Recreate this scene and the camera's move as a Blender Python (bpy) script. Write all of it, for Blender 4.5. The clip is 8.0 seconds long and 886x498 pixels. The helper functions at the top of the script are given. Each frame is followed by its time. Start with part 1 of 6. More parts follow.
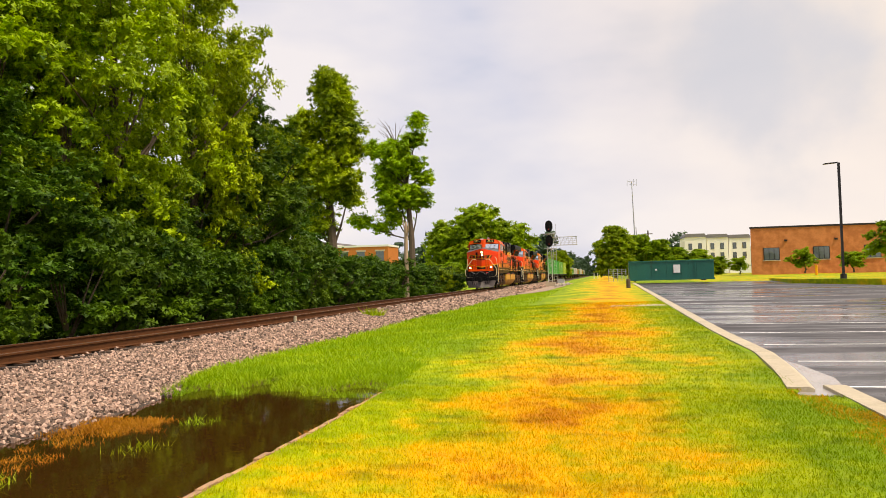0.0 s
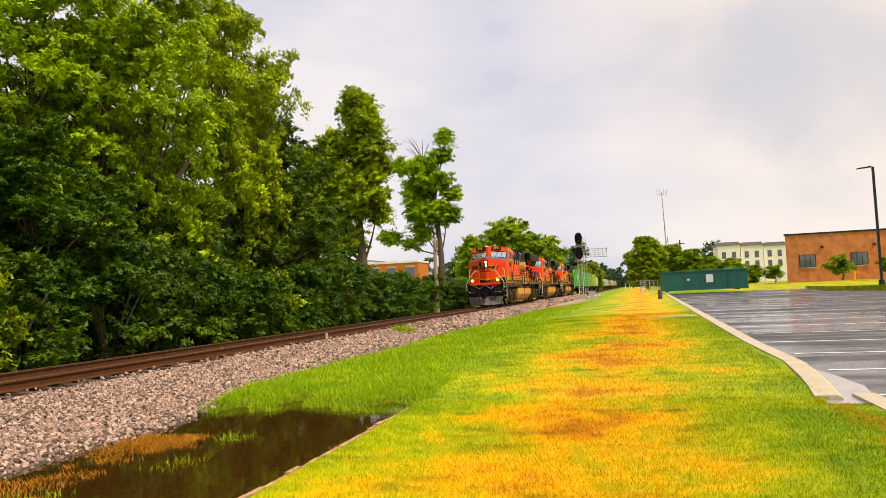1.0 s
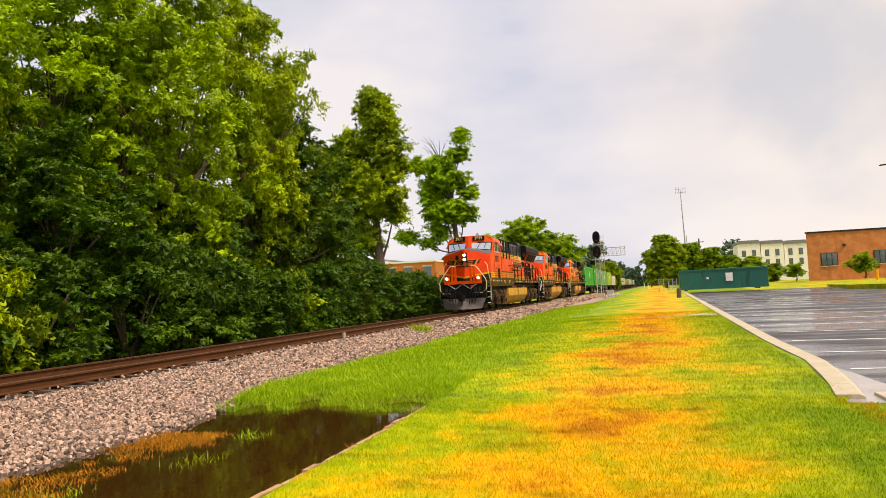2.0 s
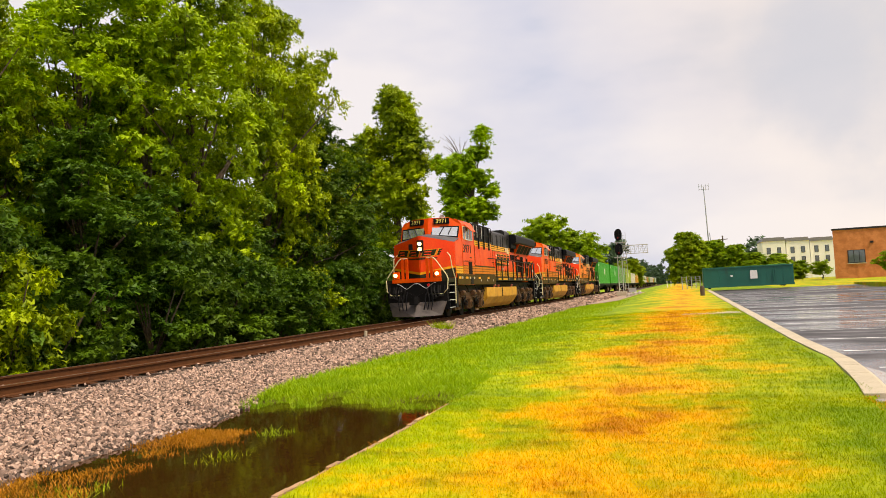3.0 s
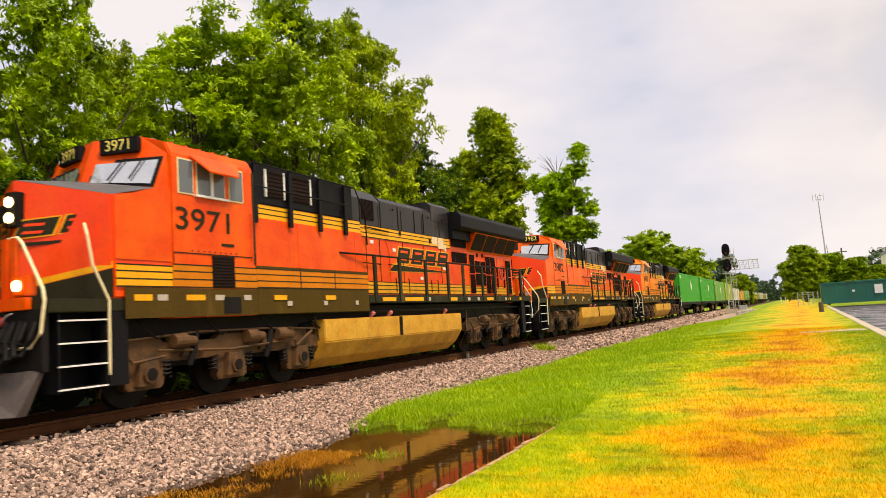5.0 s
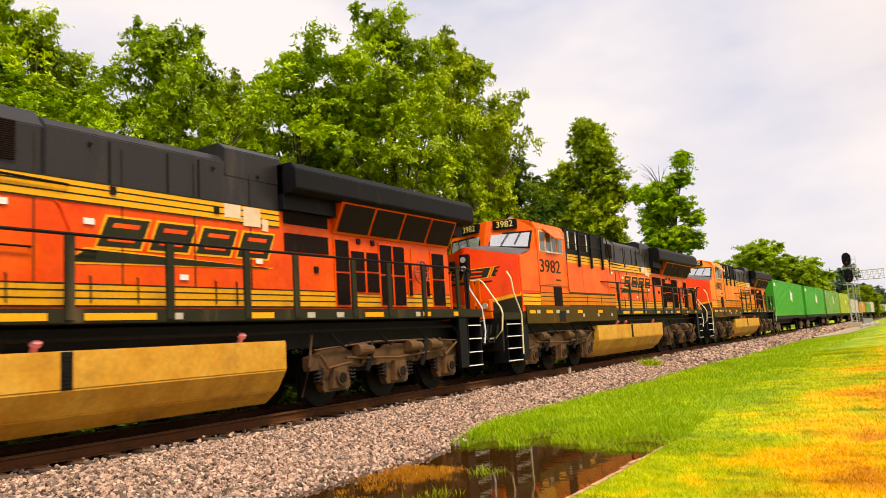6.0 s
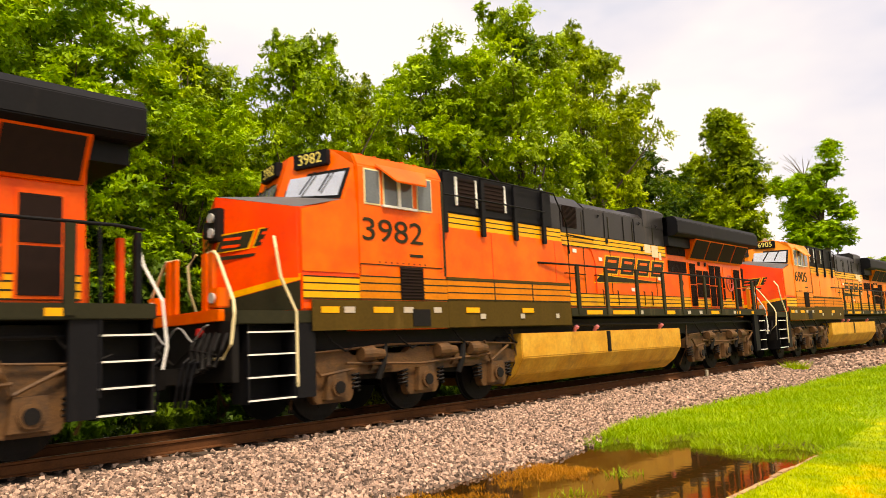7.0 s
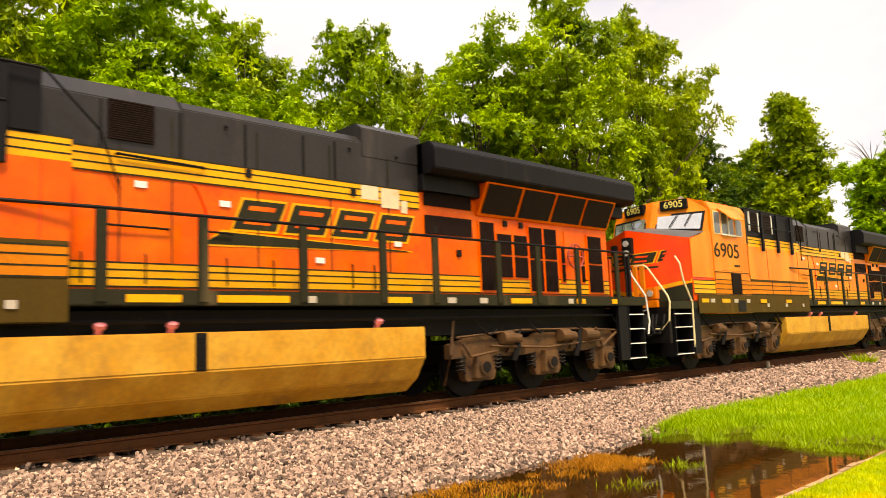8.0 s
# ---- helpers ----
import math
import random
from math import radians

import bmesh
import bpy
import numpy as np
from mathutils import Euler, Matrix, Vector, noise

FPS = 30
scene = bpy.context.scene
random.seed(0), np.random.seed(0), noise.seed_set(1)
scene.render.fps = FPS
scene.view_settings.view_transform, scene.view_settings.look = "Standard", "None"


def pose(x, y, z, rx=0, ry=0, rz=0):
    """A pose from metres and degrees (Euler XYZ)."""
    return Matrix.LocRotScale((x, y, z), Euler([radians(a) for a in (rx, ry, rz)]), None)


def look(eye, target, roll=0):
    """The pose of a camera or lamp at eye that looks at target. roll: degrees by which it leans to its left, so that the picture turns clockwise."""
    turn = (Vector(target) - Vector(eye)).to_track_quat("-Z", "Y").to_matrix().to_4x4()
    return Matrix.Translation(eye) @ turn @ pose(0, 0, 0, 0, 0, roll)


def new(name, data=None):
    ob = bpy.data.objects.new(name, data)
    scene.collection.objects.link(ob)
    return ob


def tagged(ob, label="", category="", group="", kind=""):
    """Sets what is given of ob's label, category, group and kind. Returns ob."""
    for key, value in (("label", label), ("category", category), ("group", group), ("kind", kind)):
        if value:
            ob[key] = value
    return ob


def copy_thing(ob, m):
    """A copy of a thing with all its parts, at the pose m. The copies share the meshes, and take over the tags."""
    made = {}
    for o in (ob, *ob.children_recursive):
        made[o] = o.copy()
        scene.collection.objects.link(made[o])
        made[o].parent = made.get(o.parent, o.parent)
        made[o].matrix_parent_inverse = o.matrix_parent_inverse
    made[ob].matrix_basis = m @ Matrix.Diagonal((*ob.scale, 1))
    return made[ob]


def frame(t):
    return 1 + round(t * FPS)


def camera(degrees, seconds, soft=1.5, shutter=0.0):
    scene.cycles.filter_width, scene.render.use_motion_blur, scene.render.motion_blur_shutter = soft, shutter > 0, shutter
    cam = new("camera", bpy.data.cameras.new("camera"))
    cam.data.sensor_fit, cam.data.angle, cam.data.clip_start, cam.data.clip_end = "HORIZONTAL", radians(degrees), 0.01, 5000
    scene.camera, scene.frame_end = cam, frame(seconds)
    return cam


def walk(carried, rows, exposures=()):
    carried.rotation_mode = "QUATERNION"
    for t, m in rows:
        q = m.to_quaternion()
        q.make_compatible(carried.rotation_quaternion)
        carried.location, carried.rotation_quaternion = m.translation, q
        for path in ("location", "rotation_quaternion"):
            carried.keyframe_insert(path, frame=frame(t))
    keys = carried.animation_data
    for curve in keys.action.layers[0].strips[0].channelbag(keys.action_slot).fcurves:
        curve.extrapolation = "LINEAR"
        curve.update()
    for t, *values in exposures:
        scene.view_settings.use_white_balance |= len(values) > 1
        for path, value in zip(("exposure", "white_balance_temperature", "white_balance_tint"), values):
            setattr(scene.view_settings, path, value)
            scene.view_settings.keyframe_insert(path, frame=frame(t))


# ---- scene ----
# camera and its way
cam = camera(62.5, 8.0, soft=0.65, shutter=0.15)
EYE = 1.6
PATH = [(0, -0.067, 0.196, -0.007, 12.25, 2.27, 1.41), (0.5, 0.023, 0.033, -0.003, 13.62, 3.16, 2.25),
        (1, 0.072, 0.010, 0.003, 14.70, 3.51, 2.60), (1.5, 0.082, 0.017, -0.004, 15.40, 3.57, 2.69),
        (3, 0.074, 0.017, -0.012, 17.71, 3.47, 2.80), (3.5, 0.064, 0.010, -0.014, 18.85, 3.67, 2.93),
        (4, 0.063, -0.014, -0.008, 20.47, 4.12, 3.12), (5.5, 0.014, -0.040, 0.017, 28.96, 6.45, 3.71),
        (6, 0.010, -0.001, 0.026, 33.26, 7.10, 3.57), (6.5, -0.047, -0.027, 0.021, 38.21, 7.45, 3.18),
        (7, -0.082, -0.062, 0.009, 42.97, 7.56, 2.77), (7.5, -0.082, -0.062, 0.008, 46.29, 7.34, 2.51),
        (8, -0.132, -0.079, -0.018, 47.01, 6.96, 2.36)]
walk(cam, [(t, pose(x, y, z + EYE, 90 + p, r, w)) for t, x, y, z, w, p, r in PATH],
     [(0, 0.0, 7280, 15), (4, 0.0, 7280, 15), (5.5, 0.08, 7400, 16), (7, 0.29, 7950, 15), (8, 0.39, 8200, 15)])

# world: bright, mostly clouded sky with a low warm sun behind thin cloud
SUN_AZ, SUN_EL = radians(112), radians(60)
world = bpy.data.worlds.new("world")
scene.world = world
world.use_nodes = True
wt = world.node_tree
wn, wl = wt.nodes, wt.links
wn.clear()
sky = wn.new("ShaderNodeTexSky")
sky.sky_type = "NISHITA"
sky.sun_disc = False
sky.sun_elevation, sky.sun_rotation = SUN_EL, SUN_AZ
gain = wn.new("ShaderNodeVectorMath"); gain.operation = "SCALE"; gain.inputs[3].default_value = 0.10
wl.new(sky.outputs[0], gain.inputs[0])
co = wn.new("ShaderNodeTexCoord")
mp = wn.new("ShaderNodeMapping"); mp.inputs["Scale"].default_value = (1.0, 1.0, 2.4); mp.inputs["Location"].default_value = (0.35, 0.1, 0.2)
wl.new(co.outputs["Generated"], mp.inputs[0])
nz = wn.new("ShaderNodeTexNoise"); nz.inputs["Scale"].default_value = 1.7; nz.inputs["Detail"].default_value = 5; nz.inputs["Roughness"].default_value = 0.48
wl.new(mp.outputs[0], nz.inputs[0])
cr = wn.new("ShaderNodeValToRGB")
cr.color_ramp.elements[0].position, cr.color_ramp.elements[0].color = 0.39, (0.47, 0.60, 0.84, 1)
cr.color_ramp.elements[1].position, cr.color_ramp.elements[1].color = 0.60, (0.96, 0.98, 1.05, 1)
mid = cr.color_ramp.elements.new(0.47); mid.color = (0.74, 0.80, 0.97, 1)
wl.new(nz.outputs[0], cr.inputs[0])
# warm brightening of the cloud sheet toward the sun
dot = wn.new("ShaderNodeVectorMath"); dot.operation = "DOT_PRODUCT"
dot.inputs[1].default_value = (math.sin(radians(38)) * math.cos(0.5), math.cos(radians(38)) * math.cos(0.5), math.sin(0.5))
wl.new(co.outputs["Generated"], dot.inputs[0])
rng = wn.new("ShaderNodeMapRange"); rng.inputs[1].default_value = 0.72; rng.inputs[2].default_value = 1.0
wl.new(dot.outputs["Value"], rng.inputs[0])
warm = wn.new("ShaderNodeMix"); warm.data_type = "RGBA"; warm.inputs[7].default_value = (1.15, 1.05, 0.92, 1)
wl.new(rng.outputs[0], warm.inputs[0]); wl.new(cr.outputs[0], warm.inputs[6])
# a darker blue-grey cloud low over the car park, its edge frayed
frn = wn.new("ShaderNodeTexNoise"); frn.inputs["Scale"].default_value = 7.0; frn.inputs["Detail"].default_value = 5
wl.new(co.outputs["Generated"], frn.inputs[0])
dk = wn.new("ShaderNodeVectorMath"); dk.operation = "DOT_PRODUCT"
dk.inputs[1].default_value = (math.sin(radians(12)) * math.cos(radians(14)), math.cos(radians(12)) * math.cos(radians(14)), math.sin(radians(14)))
wl.new(co.outputs["Generated"], dk.inputs[0])
da = wn.new("ShaderNodeMath"); da.operation = "MULTIPLY_ADD"; da.inputs[1].default_value = 0.035
wl.new(frn.outputs[0], da.inputs[0]); wl.new(dk.outputs["Value"], da.inputs[2])
dr = wn.new("ShaderNodeMapRange"); dr.inputs[1].default_value, dr.inputs[2].default_value, dr.inputs[4].default_value = 1.006, 1.020, 0.7
dr.interpolation_type = "SMOOTHSTEP"
wl.new(da.outputs[0], dr.inputs[0])
grey = wn.new("ShaderNodeMix"); grey.data_type = "RGBA"; grey.inputs[7].default_value = (0.66, 0.73, 0.86, 1)
wl.new(dr.outputs[0], grey.inputs[0]); wl.new(warm.outputs[2], grey.inputs[6])
mixw = wn.new("ShaderNodeMix"); mixw.data_type = "RGBA"; mixw.inputs[0].default_value = 0.93
wl.new(gain.outputs[0], mixw.inputs[6]); wl.new(grey.outputs[2], mixw.inputs[7])
bg = wn.new("ShaderNodeBackground"); bg.inputs[1].default_value = 0.93
wl.new(mixw.outputs[2], bg.inputs[0])
wo = wn.new("ShaderNodeOutputWorld"); wl.new(bg.outputs[0], wo.inputs[0])

sun = new("sun", bpy.data.lights.new("sun", "SUN"))
sun.data.energy, sun.data.angle, sun.data.color = 4.2, radians(14), (1.0, 0.92, 0.78)
sun.matrix_basis = look((math.sin(SUN_AZ) * 50, math.cos(SUN_AZ) * 50, 50 * math.tan(SUN_EL)), (0, 0, 0))


# ---- materials
def mat(name, base, rough=0.6, metal=0.0, vary=0.15, scale=6.0, bump=0.0, bump_scale=40.0, second=None, dirt=None, dirt_at=0.6, spec=0.5, random=0.0, streak=False, coat=0.0):
    """Procedural surface: base colour varied by noise at two scales, a dirt or second colour laid on by noise, fine relief."""
    m = bpy.data.materials.new(name)
    m.use_nodes = True
    t = m.node_tree
    n, l = t.nodes, t.links
    b = n["Principled BSDF"]
    b.inputs["Roughness"].default_value, b.inputs["Metallic"].default_value = rough, metal
    b.inputs["Specular IOR Level"].default_value = spec
    b.inputs["Coat Weight"].default_value, b.inputs["Coat Roughness"].default_value = coat, 0.28
    tc = n.new("ShaderNodeTexCoord")
    src = tc.outputs["Object"]
    if streak:
        mpn = n.new("ShaderNodeMapping"); mpn.inputs["Scale"].default_value = (1, 1, 0.18)
        l.new(src, mpn.inputs[0]); src = mpn.outputs[0]
    n1 = n.new("ShaderNodeTexNoise"); n1.inputs["Scale"].default_value = scale; n1.inputs["Detail"].default_value = 6
    n2 = n.new("ShaderNodeTexNoise"); n2.inputs["Scale"].default_value = scale * 9; n2.inputs["Detail"].default_value = 3
    l.new(src, n1.inputs[0]); l.new(tc.outputs["Object"], n2.inputs[0])
    add = n.new("ShaderNodeMath"); add.operation = "ADD"
    l.new(n1.outputs[0], add.inputs[0]); l.new(n2.outputs[0], add.inputs[1])
    mr = n.new("ShaderNodeMapRange"); mr.inputs[1].default_value, mr.inputs[2].default_value = 0.6, 1.4
    mr.inputs[3].default_value, mr.inputs[4].default_value = 1 - vary, 1 + vary
    l.new(add.outputs[0], mr.inputs[0])
    hsv = n.new("ShaderNodeHueSaturation"); hsv.inputs["Color"].default_value = (*base, 1)
    if second:
        mx = n.new("ShaderNodeMix"); mx.data_type = "RGBA"
        mx.inputs[6].default_value, mx.inputs[7].default_value = (*base, 1), (*second, 1)
        rp = n.new("ShaderNodeMapRange"); rp.inputs[1].default_value, rp.inputs[2].default_value = 0.40, 0.62
        l.new(n1.outputs[0], rp.inputs[0]); l.new(rp.outputs[0], mx.inputs[0]); l.new(mx.outputs[2], hsv.inputs["Color"])
    val = mr.outputs[0]
    if random:
        oi = n.new("ShaderNodeObjectInfo"); ge = n.new("ShaderNodeNewGeometry")
        ad = n.new("ShaderNodeMath"); ad.operation = "ADD"
        l.new(oi.outputs["Random"], ad.inputs[0]); l.new(ge.outputs["Random Per Island"], ad.inputs[1])
        fr = n.new("ShaderNodeMath"); fr.operation = "FRACT"; l.new(ad.outputs[0], fr.inputs[0])
        rr = n.new("ShaderNodeMapRange"); rr.inputs[3].default_value, rr.inputs[4].default_value = 1 - random, 1 + random
        l.new(fr.outputs[0], rr.inputs[0])
        mu = n.new("ShaderNodeMath"); mu.operation = "MULTIPLY"
        l.new(val, mu.inputs[0]); l.new(rr.outputs[0], mu.inputs[1]); val = mu.outputs[0]
    l.new(val, hsv.inputs["Value"])
    col = hsv.outputs[0]
    if dirt:
        n3 = n.new("ShaderNodeTexNoise"); n3.inputs["Scale"].default_value = scale * 0.7; n3.inputs["Detail"].default_value = 8; n3.inputs["Roughness"].default_value = 0.7
        l.new(src, n3.inputs[0])
        r3 = n.new("ShaderNodeMapRange"); r3.inputs[1].default_value, r3.inputs[2].default_value = dirt_at, dirt_at + 0.2
        l.new(n3.outputs[0], r3.inputs[0])
        m3 = n.new("ShaderNodeMix"); m3.data_type = "RGBA"; m3.inputs[7].default_value = (*dirt, 1)
        l.new(r3.outputs[0], m3.inputs[0]); l.new(col, m3.inputs[6]); col = m3.outputs[2]
    l.new(col, b.inputs["Base Color"])
    if bump:
        nb = n.new("ShaderNodeTexNoise"); nb.inputs["Scale"].default_value = bump_scale; nb.inputs["Detail"].default_value = 4
        l.new(tc.outputs["Object"], nb.inputs[0])
        bp = n.new("ShaderNodeBump"); bp.inputs["Strength"].default_value = bump; bp.inputs["Distance"].default_value = 0.02
        l.new(nb.outputs[0], bp.inputs["Height"]); l.new(bp.outputs[0], b.inputs["Normal"])
    return m


def leaf_mat(name, dark, light, trans=0.30):
    """Leaves: colour from leaf to leaf and from clump to clump, some light passing through."""
    m = bpy.data.materials.new(name)
    m.use_nodes = True
    n, l = m.node_tree.nodes, m.node_tree.links
    b = n["Principled BSDF"]
    b.inputs["Roughness"].default_value = 0.55
    b.inputs["Specular IOR Level"].default_value = 0.25
    ge, tc, oi = n.new("ShaderNodeNewGeometry"), n.new("ShaderNodeTexCoord"), n.new("ShaderNodeObjectInfo")
    nz1 = n.new("ShaderNodeTexNoise"); nz1.inputs["Scale"].default_value = 0.55; nz1.inputs["Detail"].default_value = 3
    l.new(tc.outputs["Object"], nz1.inputs[0])
    ma = n.new("ShaderNodeMath"); ma.operation = "MULTIPLY_ADD"; ma.inputs[1].default_value = 0.42
    l.new(ge.outputs["Random Per Island"], ma.inputs[0])
    mb = n.new("ShaderNodeMapRange"); mb.inputs[1].default_value, mb.inputs[2].default_value, mb.inputs[3].default_value, mb.inputs[4].default_value = 0.3, 0.7, -0.15, 0.6
    l.new(nz1.outputs[0], mb.inputs[0]); l.new(mb.outputs[0], ma.inputs[2])
    mx = n.new("ShaderNodeMix"); mx.data_type = "RGBA"; mx.clamp_factor = True
    mx.inputs[6].default_value, mx.inputs[7].default_value = (*dark, 1), (*light, 1)
    l.new(ma.outputs[0], mx.inputs[0])
    hs = n.new("ShaderNodeHueSaturation")
    hr = n.new("ShaderNodeMapRange"); hr.inputs[3].default_value, hr.inputs[4].default_value = 0.497, 0.519
    l.new(oi.outputs["Random"], hr.inputs[0]); l.new(hr.outputs[0], hs.inputs["Hue"]); l.new(mx.outputs[2], hs.inputs["Color"])
    l.new(hs.outputs[0], b.inputs["Base Color"])
    tr = n.new("ShaderNodeBsdfTranslucent"); l.new(hs.outputs[0], tr.inputs[0])
    ms = n.new("ShaderNodeMixShader"); ms.inputs[0].default_value = trans
    l.new(b.outputs[0], ms.inputs[1]); l.new(tr.outputs[0], ms.inputs[2])
    l.new(ms.outputs[0], n["Material Output"].inputs[0])
    return m


def lawn_mat(name, blades):
    """Mown grass: green, with a broad yellow-brown dried belt along the middle of the verge, patchy at two scales."""
    m = bpy.data.materials.new(name)
    m.use_nodes = True
    n, l = m.node_tree.nodes, m.node_tree.links
    b = n["Principled BSDF"]
    b.inputs["Roughness"].default_value = 0.75
    b.inputs["Specular IOR Level"].default_value = 0.15
    tc, ge = n.new("ShaderNodeTexCoord"), n.new("ShaderNodeNewGeometry")
    sp = n.new("ShaderNodeSeparateXYZ"); l.new(tc.outputs["Object"], sp.inputs[0])
    big = n.new("ShaderNodeTexNoise"); big.inputs["Scale"].default_value = 0.42; big.inputs["Detail"].default_value = 5; big.inputs["Roughness"].default_value = 0.62
    fine = n.new("ShaderNodeTexNoise"); fine.inputs["Scale"].default_value = 3.2; fine.inputs["Detail"].default_value = 5
    l.new(tc.outputs["Object"], big.inputs[0]); l.new(tc.outputs["Object"], fine.inputs[0])

    def math_node(op, a, c):
        q = n.new("ShaderNodeMath"); q.operation = op
        for k, v in enumerate((a, c)):
            if isinstance(v, (int, float)):
                q.inputs[k].default_value = v
            else:
                l.new(v, q.inputs[k])
        return q.outputs[0]
    # dried belt, drifting across the verge with distance
    mid_x = n.new("ShaderNodeMapRange"); mid_x.inputs[1].default_value, mid_x.inputs[2].default_value = 6, 50
    mid_x.inputs[3].default_value, mid_x.inputs[4].default_value = -0.75, 0.5
    l.new(sp.outputs[1], mid_x.inputs[0])
    off = math_node("ABSOLUTE", math_node("SUBTRACT", sp.outputs[0], mid_x.outputs[0]), 0)
    belt = n.new("ShaderNodeMapRange"); belt.inputs[1].default_value, belt.inputs[2].default_value = 0.2, 3.4
    belt.inputs[3].default_value, belt.inputs[4].default_value = 0.27, -0.25
    l.new(off, belt.inputs[0])
    s = math_node("ADD", math_node("ADD", math_node("MULTIPLY", big.outputs[0], 1.3), belt.outputs[0]), math_node("ADD", math_node("MULTIPLY", fine.outputs[0], 0.35), math_node("MULTIPLY", math_node("GREATER_THAN", sp.outputs[0], 8.0), 0.26)))
    f1 = n.new("ShaderNodeMapRange"); f1.inputs[1].default_value, f1.inputs[2].default_value = 0.61, 1.20
    l.new(s, f1.inputs[0])
    ramp = n.new("ShaderNodeValToRGB")
    e = ramp.color_ramp.elements
    e[0].position, e[0].color = 0.0, (0.185, 0.285, 0.002, 1)
    e[1].position, e[1].color = 1.0, (0.52, 0.215, 0.005, 1)
    q = e.new(0.4); q.color = (0.37, 0.41, 0.003, 1)
    q = e.new(0.78); q.color = (0.74, 0.42, 0.004, 1)
    l.new(f1.outputs[0], ramp.inputs[0])
    hs = n.new("ShaderNodeHueSaturation"); l.new(ramp.outputs[0], hs.inputs["Color"])
    if not blades:
        # bare wet soil in the hollow
        low = n.new("ShaderNodeMapRange"); low.inputs[1].default_value, low.inputs[2].default_value = -0.035, -0.075
        l.new(sp.outputs[2], low.inputs[0])
        soil = n.new("ShaderNodeMix"); soil.data_type = "RGBA"; soil.inputs[7].default_value = (0.075, 0.042, 0.012, 1)
        l.new(low.outputs[0], soil.inputs[0]); l.new(ramp.outputs[0], soil.inputs[6]); l.new(soil.outputs[2], hs.inputs["Color"])
    vr = n.new("ShaderNodeMapRange"); vr.inputs[3].default_value, vr.inputs[4].default_value = (0.75, 1.32) if blades else (0.55, 1.2)
    l.new(ge.outputs["Random Per Island"] if blades else fine.outputs[0], vr.inputs[0])
    # scattered darker, thin-grown patches
    mid = n.new("ShaderNodeTexNoise"); mid.inputs["Scale"].default_value = 1.25; mid.inputs["Detail"].default_value = 6; mid.inputs["Roughness"].default_value = 0.65
    sq = n.new("ShaderNodeMapping"); sq.inputs["Scale"].default_value = (0.7, 1.3, 1); l.new(tc.outputs["Object"], sq.inputs[0]); l.new(sq.outputs[0], mid.inputs[0])
    patch = n.new("ShaderNodeMapRange"); patch.inputs[1].default_value, patch.inputs[2].default_value = 0.54, 0.70
    patch.inputs[3].default_value, patch.inputs[4].default_value = 1.04, 0.50
    l.new(mid.outputs[0], patch.inputs[0])
    # fresher, paler growth on the damp railway side
    lush = n.new("ShaderNodeMapRange"); lush.inputs[1].default_value, lush.inputs[2].default_value = -4.2, -0.8
    lush.inputs[3].default_value, lush.inputs[4].default_value = 1.3, 1.0
    l.new(sp.outputs[0], lush.inputs[0])
    l.new(math_node("MULTIPLY", math_node("MULTIPLY", vr.outputs[0], patch.outputs[0]), lush.outputs[0]), hs.inputs["Value"]); l.new(hs.outputs[0], b.inputs["Base Color"])
    if blades:
        tr = n.new("ShaderNodeBsdfTranslucent"); l.new(hs.outputs[0], tr.inputs[0])
        ms = n.new("ShaderNodeMixShader"); ms.inputs[0].default_value = 0.3
        l.new(b.outputs[0], ms.inputs[1]); l.new(tr.outputs[0], ms.inputs[2]); l.new(ms.outputs[0], n["Material Output"].inputs[0])
    else:
        bp = n.new("ShaderNodeBump"); bp.inputs["Strength"].default_value = 0.6; bp.inputs["Distance"].default_value = 0.04
        f3 = n.new("ShaderNodeTexNoise"); f3.inputs["Scale"].default_value = 28; l.new(tc.outputs["Object"], f3.inputs[0])
        l.new(f3.outputs[0], bp.inputs["Height"]); l.new(bp.outputs[0], b.inputs["Normal"])
    return m


def glow(name, colour, strength):
    m = bpy.data.materials.new(name)
    m.use_nodes = True
    b = m.node_tree.nodes["Principled BSDF"]
    b.inputs["Base Color"].default_value = (*colour, 1)
    b.inputs["Emission Color"].default_value = (*colour, 1)
    b.inputs["Emission Strength"].default_value = strength
    return m


def wet_asphalt():
    m = mat("asphalt", (0.040, 0.038, 0.042), 0.6, 0, 0.3, 0.8, 0.06, 120, spec=0.6, second=(0.075, 0.070, 0.074))
    n, l = m.node_tree.nodes, m.node_tree.links
    tc = n.new("ShaderNodeTexCoord"); mp1 = n.new("ShaderNodeMapping"); mp1.inputs["Scale"].default_value = (0.10, 0.55, 1)
    nz1 = n.new("ShaderNodeTexNoise"); nz1.inputs["Scale"].default_value = 1.0; nz1.inputs["Detail"].default_value = 5
    l.new(tc.outputs["Object"], mp1.inputs[0]); l.new(mp1.outputs[0], nz1.inputs[0])
    r = n.new("ShaderNodeMapRange"); r.inputs[1].default_value, r.inputs[2].default_value = 0.45, 0.58
    r.inputs[3].default_value, r.inputs[4].default_value = 0.75, 0.10
    l.new(nz1.outputs[0], r.inputs[0]); l.new(r.outputs[0], n["Principled BSDF"].inputs["Roughness"])
    return m


